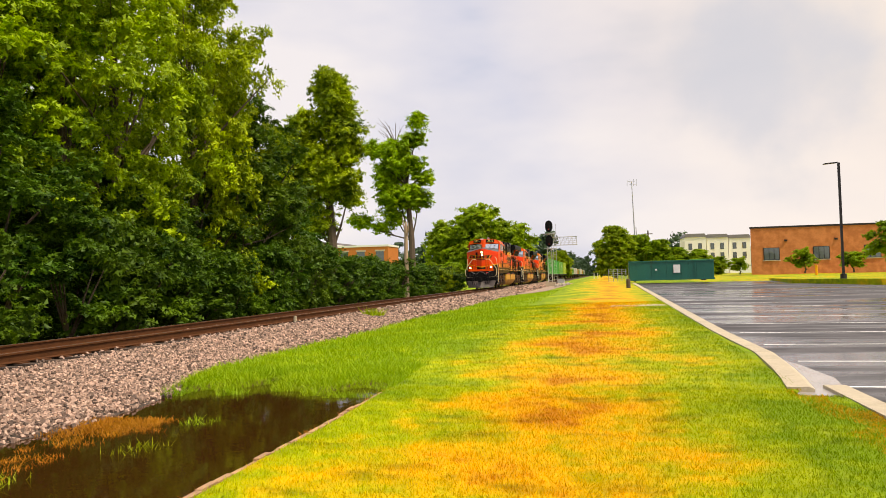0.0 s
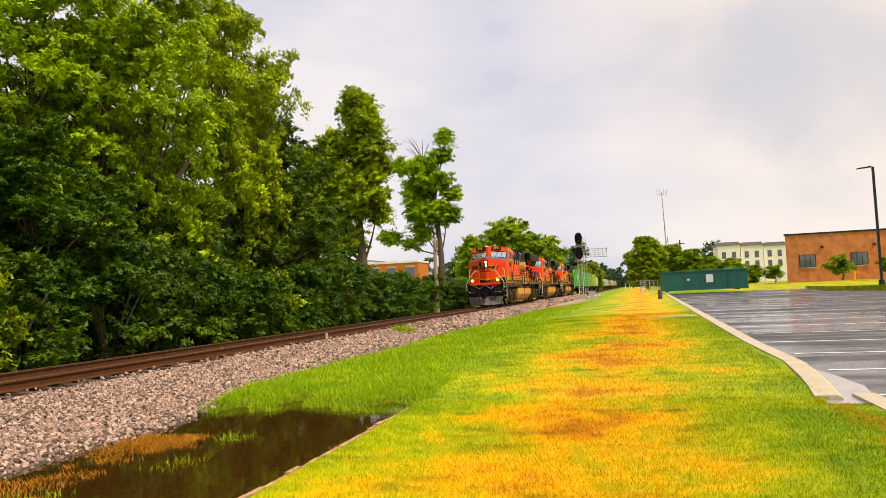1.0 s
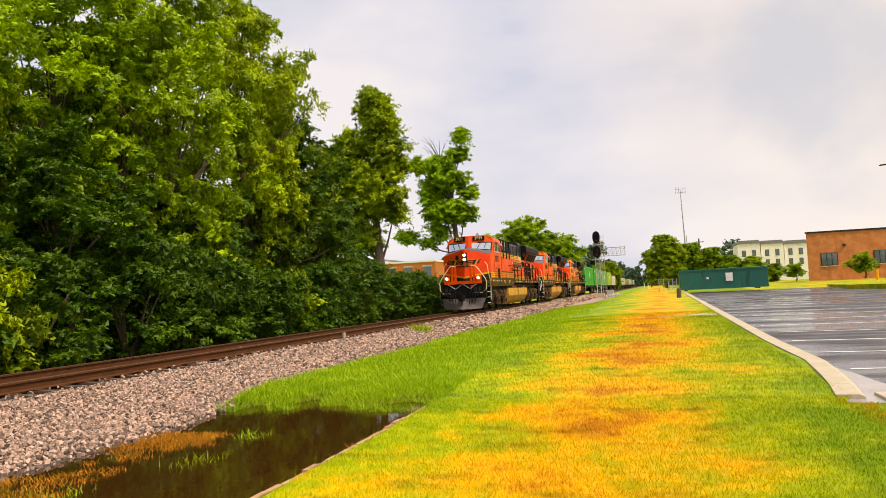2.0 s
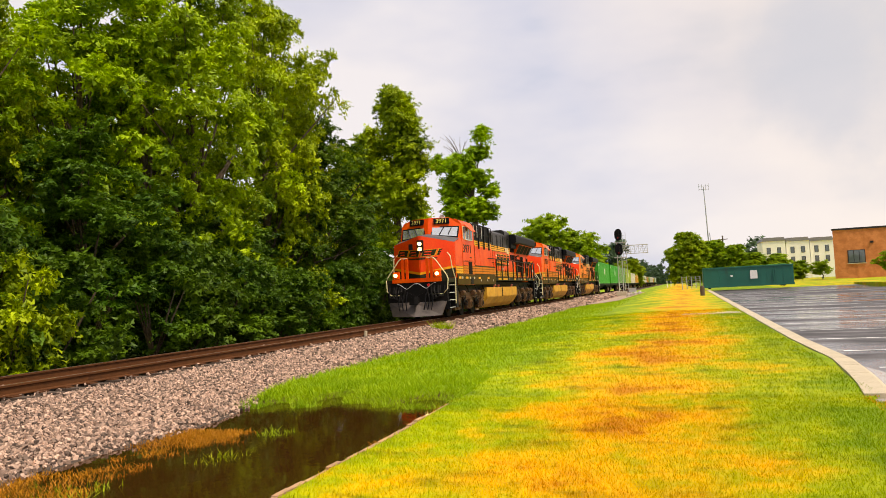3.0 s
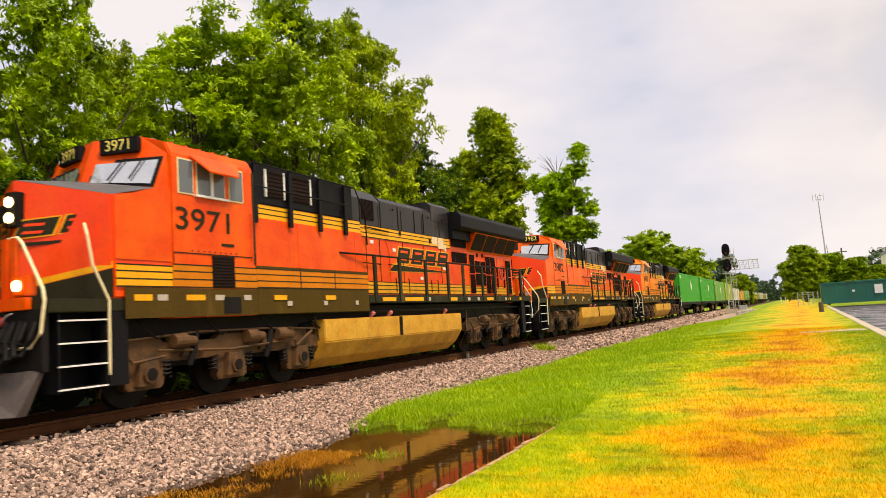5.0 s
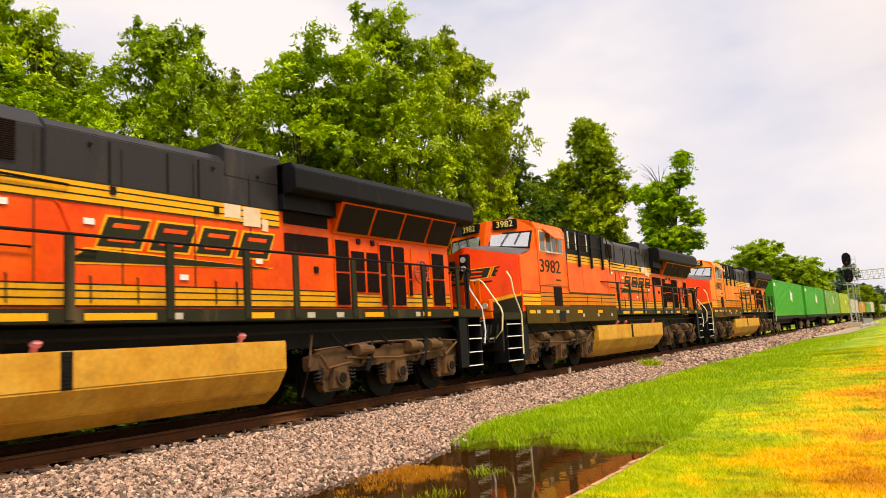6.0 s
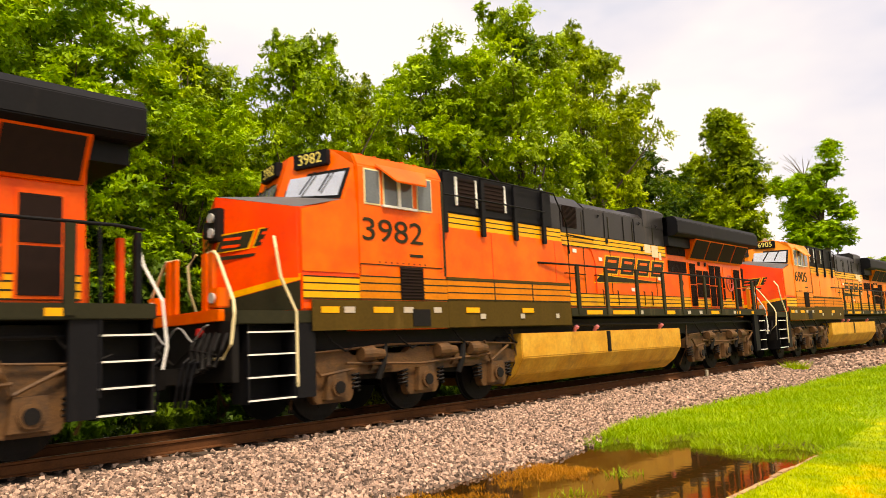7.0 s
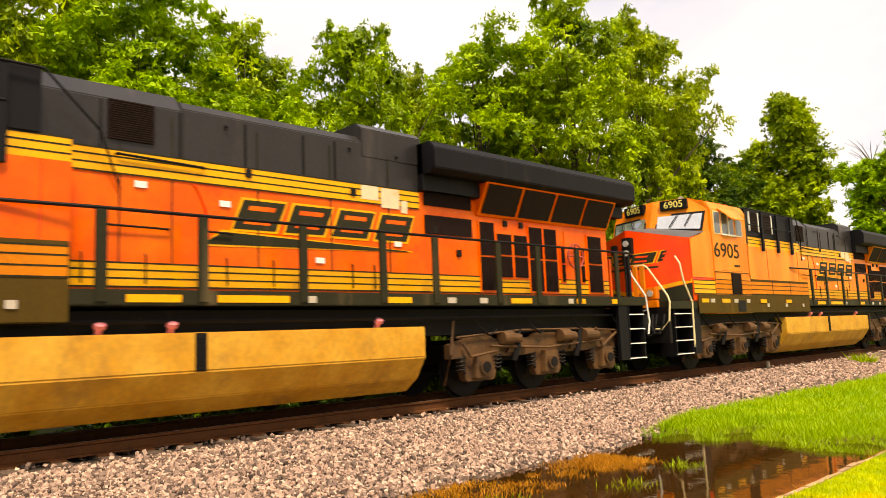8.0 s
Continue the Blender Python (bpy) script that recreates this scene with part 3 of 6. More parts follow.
def build_stones_and_sleepers(bed):
    """Sleepers and loose stones: the nearest stones singly, the rest joined."""
    rs = np.random.RandomState(5)
    tie = Geo().box(-1.3, 1.3, -0.115, 0.115, -0.16, 0.0).mesh("sleeper", 0.012)
    tie.materials.append(TIE)
    plate = Geo().box(-0.18, 0.18, -0.09, 0.09, 0.0, 0.018).mesh("tie_plate")
    plate.materials.append(STEEL)
    rnd = random.Random(8)
    for i in range(170):
        y = -9 + i * 0.53
        ob = new("sleeper", tie)
        ob.parent = bed
        ob.matrix_basis = pose(TRACK + rnd.uniform(-0.05, 0.05), y + rnd.uniform(-0.03, 0.03), RAIL - 0.192, 0, 0, rnd.uniform(-1.2, 1.2))
        if i < 90:
            p = new("tie_plate", plate)
            p.parent = bed
            p.matrix_basis = pose(TRACK + 0.755, y, RAIL - 0.192)
    far = Geo()
    for i in range(300):
        y = 81.2 + i * 0.53
        far.box(TRACK - 1.3, TRACK + 1.3, y - 0.115, y + 0.115, RAIL - 0.35, RAIL - 0.192)
    tagged(part("far_sleepers", far, TIE, bed), kind="stuff")

    cube = np.array([(-1, -1, -1), (1, -1, -1), (1, 1, -1), (-1, 1, -1), (-1, -1, 1), (1, -1, 1), (1, 1, 1), (-1, 1, 1)], float)
    quads = np.array([(0, 3, 2, 1), (4, 5, 6, 7), (0, 1, 5, 4), (1, 2, 6, 5), (2, 3, 7, 6), (3, 0, 4, 7)])

    def scatter(n, y0, y1, size, x0=-9.5, x1=-6.2):
        vs = []
        while len(vs) < n:
            x, y = rs.uniform(x0, x1), rs.uniform(y0, y1)
            z, k = bed_level(x, y)
            if k > 0.92 and rs.rand() < (k - 0.92) * 7:
                continue
            s = size * rs.uniform(0.55, 1.35) * np.array([rs.uniform(0.8, 1.4), rs.uniform(0.7, 1.1), rs.uniform(0.5, 0.85)])
            p = cube * s * rs.uniform(0.55, 1.0, (8, 3))
            m = np.array(Euler(rs.uniform(0, 6.28, 3)).to_matrix())
            vs.append(p @ m.T + [x, y, z + size * rs.uniform(-0.7, 1.5)])
        return vs
    lots = scatter(42000, 0.5, 16, 0.025) + scatter(15000, 16, 30, 0.036) + scatter(9000, 30, 70, 0.07) + scatter(5000, 70, 130, 0.12) + scatter(2500, -1, 30, 0.035, -12.1, -9.6)
    v = np.concatenate(lots)
    f = (quads[None] + 8 * np.arange(len(lots))[:, None, None]).reshape(-1, 4)
    ob = new("loose_ballast", raw_mesh("loose_ballast", v, f, STONE))
    ob.parent = bed
    tagged(ob, "grey and pinkish crushed stones", kind="stuff")
    kinds = []
    for k in range(6):
        p = cube * np.array([1.2, 0.9, 0.7]) * 0.036 * rs.uniform(0.6, 1.0, (8, 3))
        kinds.append(raw_mesh("stone", p, quads, STONE))
    for i in range(280):
        x, y = rs.uniform(-9.2, -6.6), rs.uniform(3.5, 10)
        ob = new("stone", kinds[i % 6])
        ob.parent = bed
        ob.matrix_basis = pose(x, y, bed_level(x, y)[0] + 0.03, *rs.uniform(0, 360, 3))


def blades(name, n, area, height, width, material, label, keep=None, lean=0.6, seed=1, level=ground_level):
    rs = np.random.RandomState(seed)
    vs = []
    while len(vs) < n:
        x, y = rs.uniform(area[0], area[1]), area[2] + (area[3] - area[2]) * rs.rand() ** area[4]
        if keep and not keep(x, y, rs):
            continue
        z = level(x, y)
        h, w, a = height * rs.uniform(0.5, 1.3), width * rs.uniform(0.7, 1.3) * (1 + y / 25), rs.uniform(0, 6.28)
        dx, dy = rs.normal(0, lean * h, 2)
        c, s = math.cos(a) * w, math.sin(a) * w
        vs.append(((x - c, y - s, z - 0.01), (x + c, y + s, z - 0.01), (x + dx, y + dy, z + h)))
    v = np.array(vs).reshape(-1, 3)
    ob = new(name, raw_mesh(name, v, np.arange(len(v)).reshape(-1, 3), material))
    return tagged(ob, label, "grass", kind="stuff")


def build_grass():
    blades("grass", 150000, (-7.0, 2.45, 3.0, 34, 1.5), 0.036, 0.005, BLADE, "short mown grass, green and dried yellow", lambda x, y, r: (x > -3.1 or y > 11.3) and bed_level(x, y)[1] > 0.98, seed=2)
    blades("near_grass", 30000, (-3.05, 2.8, -6.0, 10.6, 1.0), 0.030, 0.0035, BLADE, "short mown grass, green and dried yellow", lambda x, y, r: y < 3.0 or x > 2.4 or r.rand() < 0.3, seed=7)
    blades("fine_grass", 110000, (-3.1, 2.75, 3.3, 10.5, 1.15), 0.024, 0.0028, BLADE, "short mown grass, green and dried yellow", None, seed=9)
    blades("margin_grass", 9000, (-7.0, -3.15, 10.3, 12.9, 1.0), 0.10, 0.006, TALL, "lush uncut grass hanging over the puddle's end", lambda x, y, r: ground_level(x, y) > -0.19 and bed_level(x, y)[1] > 0.95, 0.7, 10, lambda x, y: max(ground_level(x, y), -0.13))
    blades("kerb_grass", 7000, (2.2, 2.82, 3.5, 10.6, 1.0), 0.022, 0.006, HAY, "dry orange grass along the kerb", lambda x, y, r: r.rand() < (x - 2.1) / 0.6 and noise.noise(Vector((x * 2, y * 1.5, 3))) > -0.25, 0.8, 8)
    blades("tall_grass", 26000, (-7.6, -3.2, 11.0, 60, 1.6), 0.095, 0.007, TALL, "lush uncut green grass beside the ballast",
           lambda x, y, r: bed_level(x, y)[1] > 0.93 and ground_level(x, y) > -0.14 and r.rand() < 1 - max(0, (x + 5.2) / 2.2), seed=3)
    blades("dry_grass", 8200, (-6.9, -4.9, 3.0, 8.6, 1.0), 0.045, 0.005, STRAW, "dry orange grass at the puddle's margin",
           lambda x, y, r: noise.noise(Vector((x * 1.1, y * 0.8, 9))) + 0.5 * noise.noise(Vector((x * 4, y * 3, 2))) > r.rand() * 0.8 - 0.12 + max(0, x + 5.5) * 0.5 and bed_level(x, y)[1] > 0.93, 0.7, 4, lambda x, y: max(ground_level(x, y), -0.12))
    blades("lip_grass", 1500, (-3.36, -3.2, 2.5, 11, 1.0), 0.05, 0.005, STRAW, "dry grass along the puddle's lip", lambda x, y, r: noise.noise(Vector((x, y * 1.2, 4))) > 0.0, 0.8, 6, lambda x, y: max(ground_level(x, y), -0.12))
    for i, (x, y, s) in enumerate(((-4.85, 7.0, 0.26), (-4.95, 8.4, 0.22), (-5.4, 5.6, 0.30), (-8.9, 27.4, 0.16), (-8.7, 27.8, 0.14), (-7.2, 13.2, 0.15))):
        blades("grass_tuft", 70 if y < 20 else 150, (x - s, x + s, y - s, y + s, 1.0), 0.085 if y < 20 else 0.30, 0.006 if y < 20 else 0.010, TALL, "green grass tuft standing in the puddle" if y < 12 else "green weed growing on the ballast",
               None, 0.6, 20 + i, lambda a, b: max(ground_level(a, b), -0.13) if b < 12 else bed_level(a, b)[0])


def build_lot():
    ys = steps((-30, 8, 38), (8, 68.6, 5.05))
    v = [(x, y, lot_level(y) - 0.10) for y in ys for x in (2.74, 60)]
    g = Geo().add(v, [(2 * i, 2 * i + 1, 2 * i + 3, 2 * i + 2) for i in range(len(ys) - 1)])
    solid("road_car_park", g, ASPHALT, "wet dark asphalt car park with faded markings", "car park", kind="structure")
    r = random.Random(3)
    for i in range(19):
        y = 8.6 + 2.75 * i
        z = lot_level(y) - 0.096
        for x0, x1 in ((3.25, 8.2), (16.5, 26.5)):
            solid("stall_line", Geo().add([(x0, y - 0.05, z), (x1, y - 0.05, z), (x1, y + 0.05, z + 0.0012), (x0, y + 0.05, z + 0.0012)], [(0, 1, 2, 3)]), LINE, "faded white parking stall line on asphalt", "road marking", "stall lines", "structure")
    # kerb in cast lengths
    y, k = 10.55, 0
    while y < 65:
        y1 = y + (1.0 if y < 15 else 3.05)
        xo, xo2 = (float(np.interp(q, (10.5, 12.0, 14.5, 19.0), (-0.13, 0.06, 0.24, 0.12))) for q in (y, y1))
        z0, z1 = lot_level(y), lot_level(y1)
        g = Geo().add([(2.38 + xo, y, z0 - 0.3), (2.72 + xo, y, z0 - 0.3), (2.72 + xo, y, z0 - 0.0), (2.66 + xo, y, z0 + 0.025), (2.38 + xo, y, z0 + 0.025),
                       (2.38 + xo2, y1 - 0.012, z1 - 0.3), (2.72 + xo2, y1 - 0.012, z1 - 0.3), (2.72 + xo2, y1 - 0.012, z1 - 0.0), (2.66 + xo2, y1 - 0.012, z1 + 0.025), (2.38 + xo2, y1 - 0.012, z1 + 0.025)],
                      [(4, 3, 2, 1, 0), (5, 6, 7, 8, 9), (0, 1, 6, 5), (1, 2, 7, 6), (2, 3, 8, 7), (3, 4, 9, 8), (4, 0, 5, 9)])
        solid("kerb", g, CONC, "pale cast concrete kerb beside the lawn", "kerb", "kerb lengths", "structure")
        y = y1
    for a, b, o in ((-6, -0.3, 0.46), (-0.29, 4.8, 0.44), (4.81, 7.9, 0.43), (7.91, 10.95, 0.40)):
        solid("kerb", Geo().prism([(2.38 + o, -0.3), (2.72 + o, -0.3), (2.72 + o, 0), (2.68 + o, 0.03), (2.40 + o, 0.03)], a, b, "y"), CONC, "pale cast concrete kerb beside the lawn", "kerb", "kerb lengths", "structure")
    g = Geo().prism([(2.30, 10.2), (2.80, 10.2), (3.06, 10.9), (3.22, 11.9), (3.14, 13.4), (2.98, 14.6), (2.85, 14.6), (2.75, 12.4), (2.45, 10.8)], -0.14, -0.008, "z")
    solid("gutter_apron", g, WETCONC, "wet concrete runoff apron at the kerb gap", "apron", kind="structure")
    g = Geo().prism([(0.2, 30.2), (2.4, 30.2), (2.4, 31.6), (0.35, 31.3)], 0.05, 0.30, "z")
    solid("drain_slab", g, CONC, "flat pale concrete drain slab in the lawn", "slab", kind="structure", bevel=0.01)
    v = [(x, y, max(ground_level(x, y), 0.0) + 0.03 + 0.03 * noise.noise(Vector((x, y, 0)))) for y in steps((64, 108, 2)) for x in np.linspace(-7.6, -3.0 - abs(y - 82) * 0.09, 8)]
    n = len(v) // 8
    g = Geo().add(v, [(j * 8 + i, j * 8 + i + 1, j * 8 + i + 9, j * 8 + i + 8) for j in range(n - 1) for i in range(7)])
    solid("gravel_pad", g, PAD, "pale trampled gravel round the signal", "gravel", kind="structure")
    g = Geo().prism([(17.5, 52), (60, 46), (60, 70), (14.5, 70), (14.0, 60)], 0.3, 0.86, "z")
    solid("lawn_island", g, GRASS, "grass island with dry edges in the car park", "lawn", kind="structure")


# ---- plants
def leaf_cloud(centres, radii, per, size, rs, squash=0.75, twigs=9):
    """Pointed leaves set along short twigs that spray out of each clump; returns vertices and triangles."""
    n = int(per * len(centres))
    k = np.repeat(np.arange(len(centres)), per)
    way = rs.normal(size=(len(centres), twigs, 3)) + [0, 0, 0.40]
    way /= np.linalg.norm(way, axis=2)[:, :, None]
    way *= rs.uniform(0.55, 1.15, (len(centres), twigs, 1))
    w = way[k, rs.randint(twigs, size=n)]
    along = rs.rand(n) ** 0.5
    p = centres[k] + (w * along[:, None] + rs.normal(size=(n, 3)) * 0.10) * radii[k][:, None] * [1, 1, squash]
    p[:, 2] -= 0.16 * radii[k] * along ** 2
    nrm = w * 0.75 + rs.normal(size=(n, 3)) * 0.38 + [0, 0, 0.55]
    nrm /= np.linalg.norm(nrm, axis=1)[:, None]
    t = np.cross(nrm, rs.normal(size=(n, 3))) + w * 0.5
    t /= np.linalg.norm(t, axis=1)[:, None]
    b = np.cross(nrm, t)
    s = (size * rs.uniform(0.6, 1.4, n))[:, None]
    v = np.stack([p - t * s * 0.9 + b * s * 0.5, p + t * s * 1.1, p - t * s * 0.7 - b * s * 0.55], 1).reshape(-1, 3)
    return v, np.arange(3 * n).reshape(-1, 3)


def crown_clumps(rs, n, z0, z1, width, power=0.8, boughs=20):
    """Clump centres gathered about boughs inside a rounded, lopsided crown."""
    at = []
    for i in range(boughs):
        u = (i + rs.rand()) / boughs
        env = width * (0.45 + 0.55 * math.sin(math.pi * (0.15 + 0.72 * u))) * (1.0 if u < 0.75 else 1 - 2.2 * (u - 0.75))
        a = i * 2.4 + rs.uniform(-0.5, 0.5)
        e = env * rs.uniform(0.45, 0.80)
        at.append((math.cos(a) * e, math.sin(a) * e, z0 + (z1 - z0) * (0.06 + 0.88 * u), env))
    at = np.array(at)
    c, r = [], []
    for i in range(n):
        if rs.rand() < 0.16:
            u = rs.rand() ** power
            a, e = rs.uniform(0, 6.28), width * 0.6 * rs.rand() ** 0.5 * (1 - 0.6 * u)
            q = np.array([math.cos(a) * e, math.sin(a) * e, z0 + (z1 - z0) * u * 0.97])
        else:
            b = at[rs.randint(boughs)]
            q = b[:3] + rs.normal(size=3) * [0.185 * width, 0.185 * width, 0.046 * (z1 - z0)]
            q[2] = min(max(q[2], z0 * 0.7), z1)
        c.append(q)
        r.append(rs.uniform(0.55, 1.15) * (width / 4.4) ** 0.5)
    return np.array(c), np.array(r)


def make_tree(seed, height, width, base, clumps, per, size, leaf, bark, label, lean=0.0, trunk=0.28):
    rs = np.random.RandomState(seed)
    tree = thing("tree", label, "tree", "trees beside the railway")
    c, r = crown_clumps(rs, clumps, base, height - 0.6, width)
    g = Geo()
    bend = [(lean * (i / 6) ** 1.5 + rs.normal(0, 0.10) * (i > 0), rs.normal(0, 0.10) * (i > 0), height * 0.86 * i / 6) for i in range(7)]
    g.tube(bend, [trunk * (1.35 if i == 0 else 1 - i / 6.6) + 0.02 for i in range(7)], 9)
    for i in rs.choice(len(c), min(26, len(c)), replace=False):
        q = Vector(c[i])
        h0 = max(q.z * rs.uniform(0.45, 0.75), 0.8)
        s = h0 / (height * 0.86) * 6
        a = Vector(bend[int(min(s, 5))]).lerp(Vector(bend[int(min(s, 5)) + 1]), s - int(min(s, 5)))
        w = trunk * (1 - s / 7) * 0.5
        m = a.lerp(q, 0.5) + Vector((0, 0, -0.25 + rs.normal(0, 0.2)))
        g.tube([a, m, q], [w, w * 0.6, w * 0.2], 6)
    part("trunk", g, bark, tree)
    v, f = leaf_cloud(c, r, per, size, rs)
    crown = new("crown", raw_mesh("crown", v, f, leaf))
    crown.parent = tree
    return tree


def lobe_tree(seed, label, lobes, clumps, r, per, size, leaf, stem, trunk, group="trees beside the railway"):
    """Tree whose full crown gathers in rounded lobes (x, y, z, half width, half height) carried by limbs."""
    rs = np.random.RandomState(seed)
    tree = thing("tree", label, "tree", group)
    L = np.array(lobes)
    w = L[:, 3] * L[:, 4]
    k = rs.choice(len(L), clumps, p=w / w.sum())
    d = rs.normal(size=(clumps, 3))
    d /= np.linalg.norm(d, axis=1)[:, None]
    c = L[k, :3] + d * (rs.rand(clumps) ** 0.4)[:, None] * np.stack([L[k, 3], L[k, 3], L[k, 4]], 1) * 0.86
    v, f = leaf_cloud(c, r * rs.uniform(0.6, 1.25, clumps), per, size, rs)
    crown = new("crown", raw_mesh("crown", v, f, leaf))
    crown.parent = tree
    g = Geo().tube(stem, [trunk * (1.3 - i / (len(stem) - 0.6)) + 0.02 for i in range(len(stem))], 9)
    for q in L:
        b = Vector(q[:3])
        a = min((Vector(s) for s in stem), key=lambda s: abs(s.z - b.z * 0.72))
        g.tube([a, a.lerp(b, 0.5) + Vector((0, 0, -0.3)), b], [trunk * 0.4, trunk * 0.25, 0.03], 6)
    part("trunk", g, BARK, tree)
    return tree


def place(base, spots, first=True):
    for i, (x, y, z, s, sz, turn) in enumerate(spots):
        m = pose(x, y, z, 0, 0, turn) @ Matrix.Diagonal((s, s, sz, 1))
        if i == 0 and first:
            base.matrix_basis = m
        else:
            copy_thing(base, m)


def build_trees():
    big = make_tree(11, 16.0, 4.6, 2.2, 270, 260, 0.105, LEAF, BARK, "tall broad-leaved tree with dense green crown", 0.3)
    place(big, [(-18.2, 24.6, 0, 0.92, 1.05, 0), (-21.5, 3.4, 0, 0.95, 0.84, 120), (-21.5, 37.5, 0, 0.85, 0.66, 200), (-26.5, 31.0, 0, 0.9, 0.85, 290), (-20.2, 10.4, 0, 0.72, 0.72, 35)])
    two = make_tree(12, 15.5, 4.2, 2.0, 250, 260, 0.105, LEAF, BARK, "tall green tree with uneven open crown", -0.4)
    place(two, [(-18.2, 30.2, 0, 0.85, 1.12, 140), (-19.8, 14.6, 0, 0.85, 0.76, 70), (-26, 15.0, 0, 0.9, 0.74, 150), (-17.4, 2.0, 0, 0.8, 0.82, 230), (-20.4, 17.6, 0, 0.66, 0.70, 200), (-18.6, 34.2, 0, 0.75, 0.80, 310)])
    three = make_tree(13, 15.0, 3.6, 2.4, 210, 260, 0.105, LEAF_Y, BARK, "slender tree with yellow-green leaves", 0.2)
    place(three, [(-19.5, 20.3, 0, 0.95, 0.92, 0), (-17.8, 9.0, 0, 0.72, 0.66, 90), (-16.8, 5.9, 0, 0.75, 0.76, 10), (-23, 8.5, 0, 0.9, 0.74, 40), (-24, 21.5, 0, 0.8, 0.86, 10), (-19.6, 6.6, 0, 0.8, 0.70, 150), (-18.4, 22.4, 0, 0.7, 0.90, 250)])
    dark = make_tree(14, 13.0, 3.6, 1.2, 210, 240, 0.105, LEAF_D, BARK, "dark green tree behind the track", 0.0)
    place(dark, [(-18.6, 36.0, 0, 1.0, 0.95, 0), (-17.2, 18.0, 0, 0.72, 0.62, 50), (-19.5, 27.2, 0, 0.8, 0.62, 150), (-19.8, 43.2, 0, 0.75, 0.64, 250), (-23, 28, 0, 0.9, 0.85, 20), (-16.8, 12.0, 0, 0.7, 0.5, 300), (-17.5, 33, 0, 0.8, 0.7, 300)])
    tall = lobe_tree(15, "tall full tree with rounded leafy top",
                     [(-0.1, 0, 16.3, 1.45, 1.5), (0.2, 0.3, 14.2, 1.8, 1.6), (-2.0, 0, 13.2, 1.4, 1.5), (1.5, -0.2, 12.0, 1.6, 1.8), (-1.5, 0.4, 10.6, 2.1, 2.0), (0.5, -0.4, 9.4, 2.1, 1.8), (-2.2, -0.3, 7.9, 1.7, 1.8), (1.3, 0.3, 8.0, 1.1, 1.0), (-1.2, 0, 6.2, 1.7, 1.5), (-3.4, 0, 12.0, 1.5, 1.7), (-3.7, 0.2, 9.2, 1.9, 1.9), (-3.2, -0.2, 6.4, 1.8, 1.6)],
                     700, 0.92, 230, 0.125, LEAF, [(0.3, 0, -0.1), (0.1, 0, 4), (-0.2, 0.1, 8), (0, 0.1, 12), (0, 0, 15.5)], 0.3)
    tall.matrix_basis = pose(-19.8, 52.0, 0)
    # thin tree with a bare grey stem and dead twigs
    rs = np.random.RandomState(21)
    thin = lobe_tree(16, "thin leafy tree with bare dead top twigs",
                     [(0.75, 0, 15.7, 0.45, 0.9), (0.3, 0.2, 14.3, 0.9, 0.6), (-1.3, 0, 13.2, 1.4, 1.0), (-2.9, 0.2, 13.6, 0.6, 0.8), (-0.2, -0.3, 12.2, 1.6, 1.3), (1.0, 0, 11.0, 0.8, 1.2), (-1.8, 0.4, 11.0, 1.2, 1.3), (-0.8, -0.2, 9.2, 1.8, 1.3), (0.7, 0.3, 8.8, 0.8, 0.9), (-1.2, 0, 7.4, 1.1, 0.6), (-4.0, 0.2, 7.0, 0.8, 0.6), (-2.5, 0, 6.5, 0.8, 0.5)],
                     300, 0.86, 165, 0.135, LEAF_Y, [(0.3, -0.6, 0), (0.2, -0.3, 5), (-0.2, 0, 10), (-0.1, 0.1, 14)], 0.2)
    thin.matrix_basis = pose(-17.0, 64.5, 0.1) @ Matrix.Diagonal((1.2, 1.2, 1, 1))
    dead = thing("dead_tree", "bare pale dead trunk standing before the shrubs", "tree", m=pose(-14.4, 53.2, 0))
    part("trunk", Geo().tube([(0, 0, -0.1), (0.05, 0, 1.5), (0.02, 0.05, 3.6), (0.06, 0, 5.5), (0.05, 0.02, 5.9)], [0.22, 0.17, 0.15, 0.12, 0.05], 9), DEADBARK, dead)
    part("limb", Geo().tube([(0.03, 0, 4.6), (0.3, -0.2, 5.3), (0.35, -0.25, 5.8)], [0.07, 0.05, 0.02], 6), DEADBARK, dead)
    part("limb", Geo().tube([(0.03, 0, 5.0), (-0.2, 0.3, 5.7), (-0.3, 0.4, 6.4)], [0.06, 0.04, 0.015], 6), DEADBARK, dead)
    g = Geo()
    for i in range(7):
        a, h = rs.uniform(0, 6.28), rs.uniform(0.4, 1.0)
        p = Vector((-1.0, 0.0, 13.2 + rs.rand()))
        q = p + Vector((math.cos(a) * 1.0 - 0.3, math.sin(a) * 1.0, 0.9 + h * 1.6))
        g.tube([p, p.lerp(q, 0.55) + Vector((0, 0, 0.25)), q], [0.035, 0.022, 0.008], 5)
        m = p.lerp(q, 0.6)
        g.tube([m, m + Vector((rs.normal(0, 0.4), rs.normal(0, 0.4), 0.5))], [0.014, 0.006], 4)
    part("dead_top", g, BARK, thin, "bare dead twigs at the top")
    # undergrowth, mostly in the dark leaf colour that holds the shade below the crowns
    rnd = random.Random(31)
    kinds = []
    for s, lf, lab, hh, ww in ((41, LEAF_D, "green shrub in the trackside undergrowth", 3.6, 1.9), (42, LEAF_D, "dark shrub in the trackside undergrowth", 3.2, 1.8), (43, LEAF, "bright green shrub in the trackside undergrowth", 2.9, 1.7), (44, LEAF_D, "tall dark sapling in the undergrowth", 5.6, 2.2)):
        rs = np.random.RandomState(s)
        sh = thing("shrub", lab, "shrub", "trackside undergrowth")
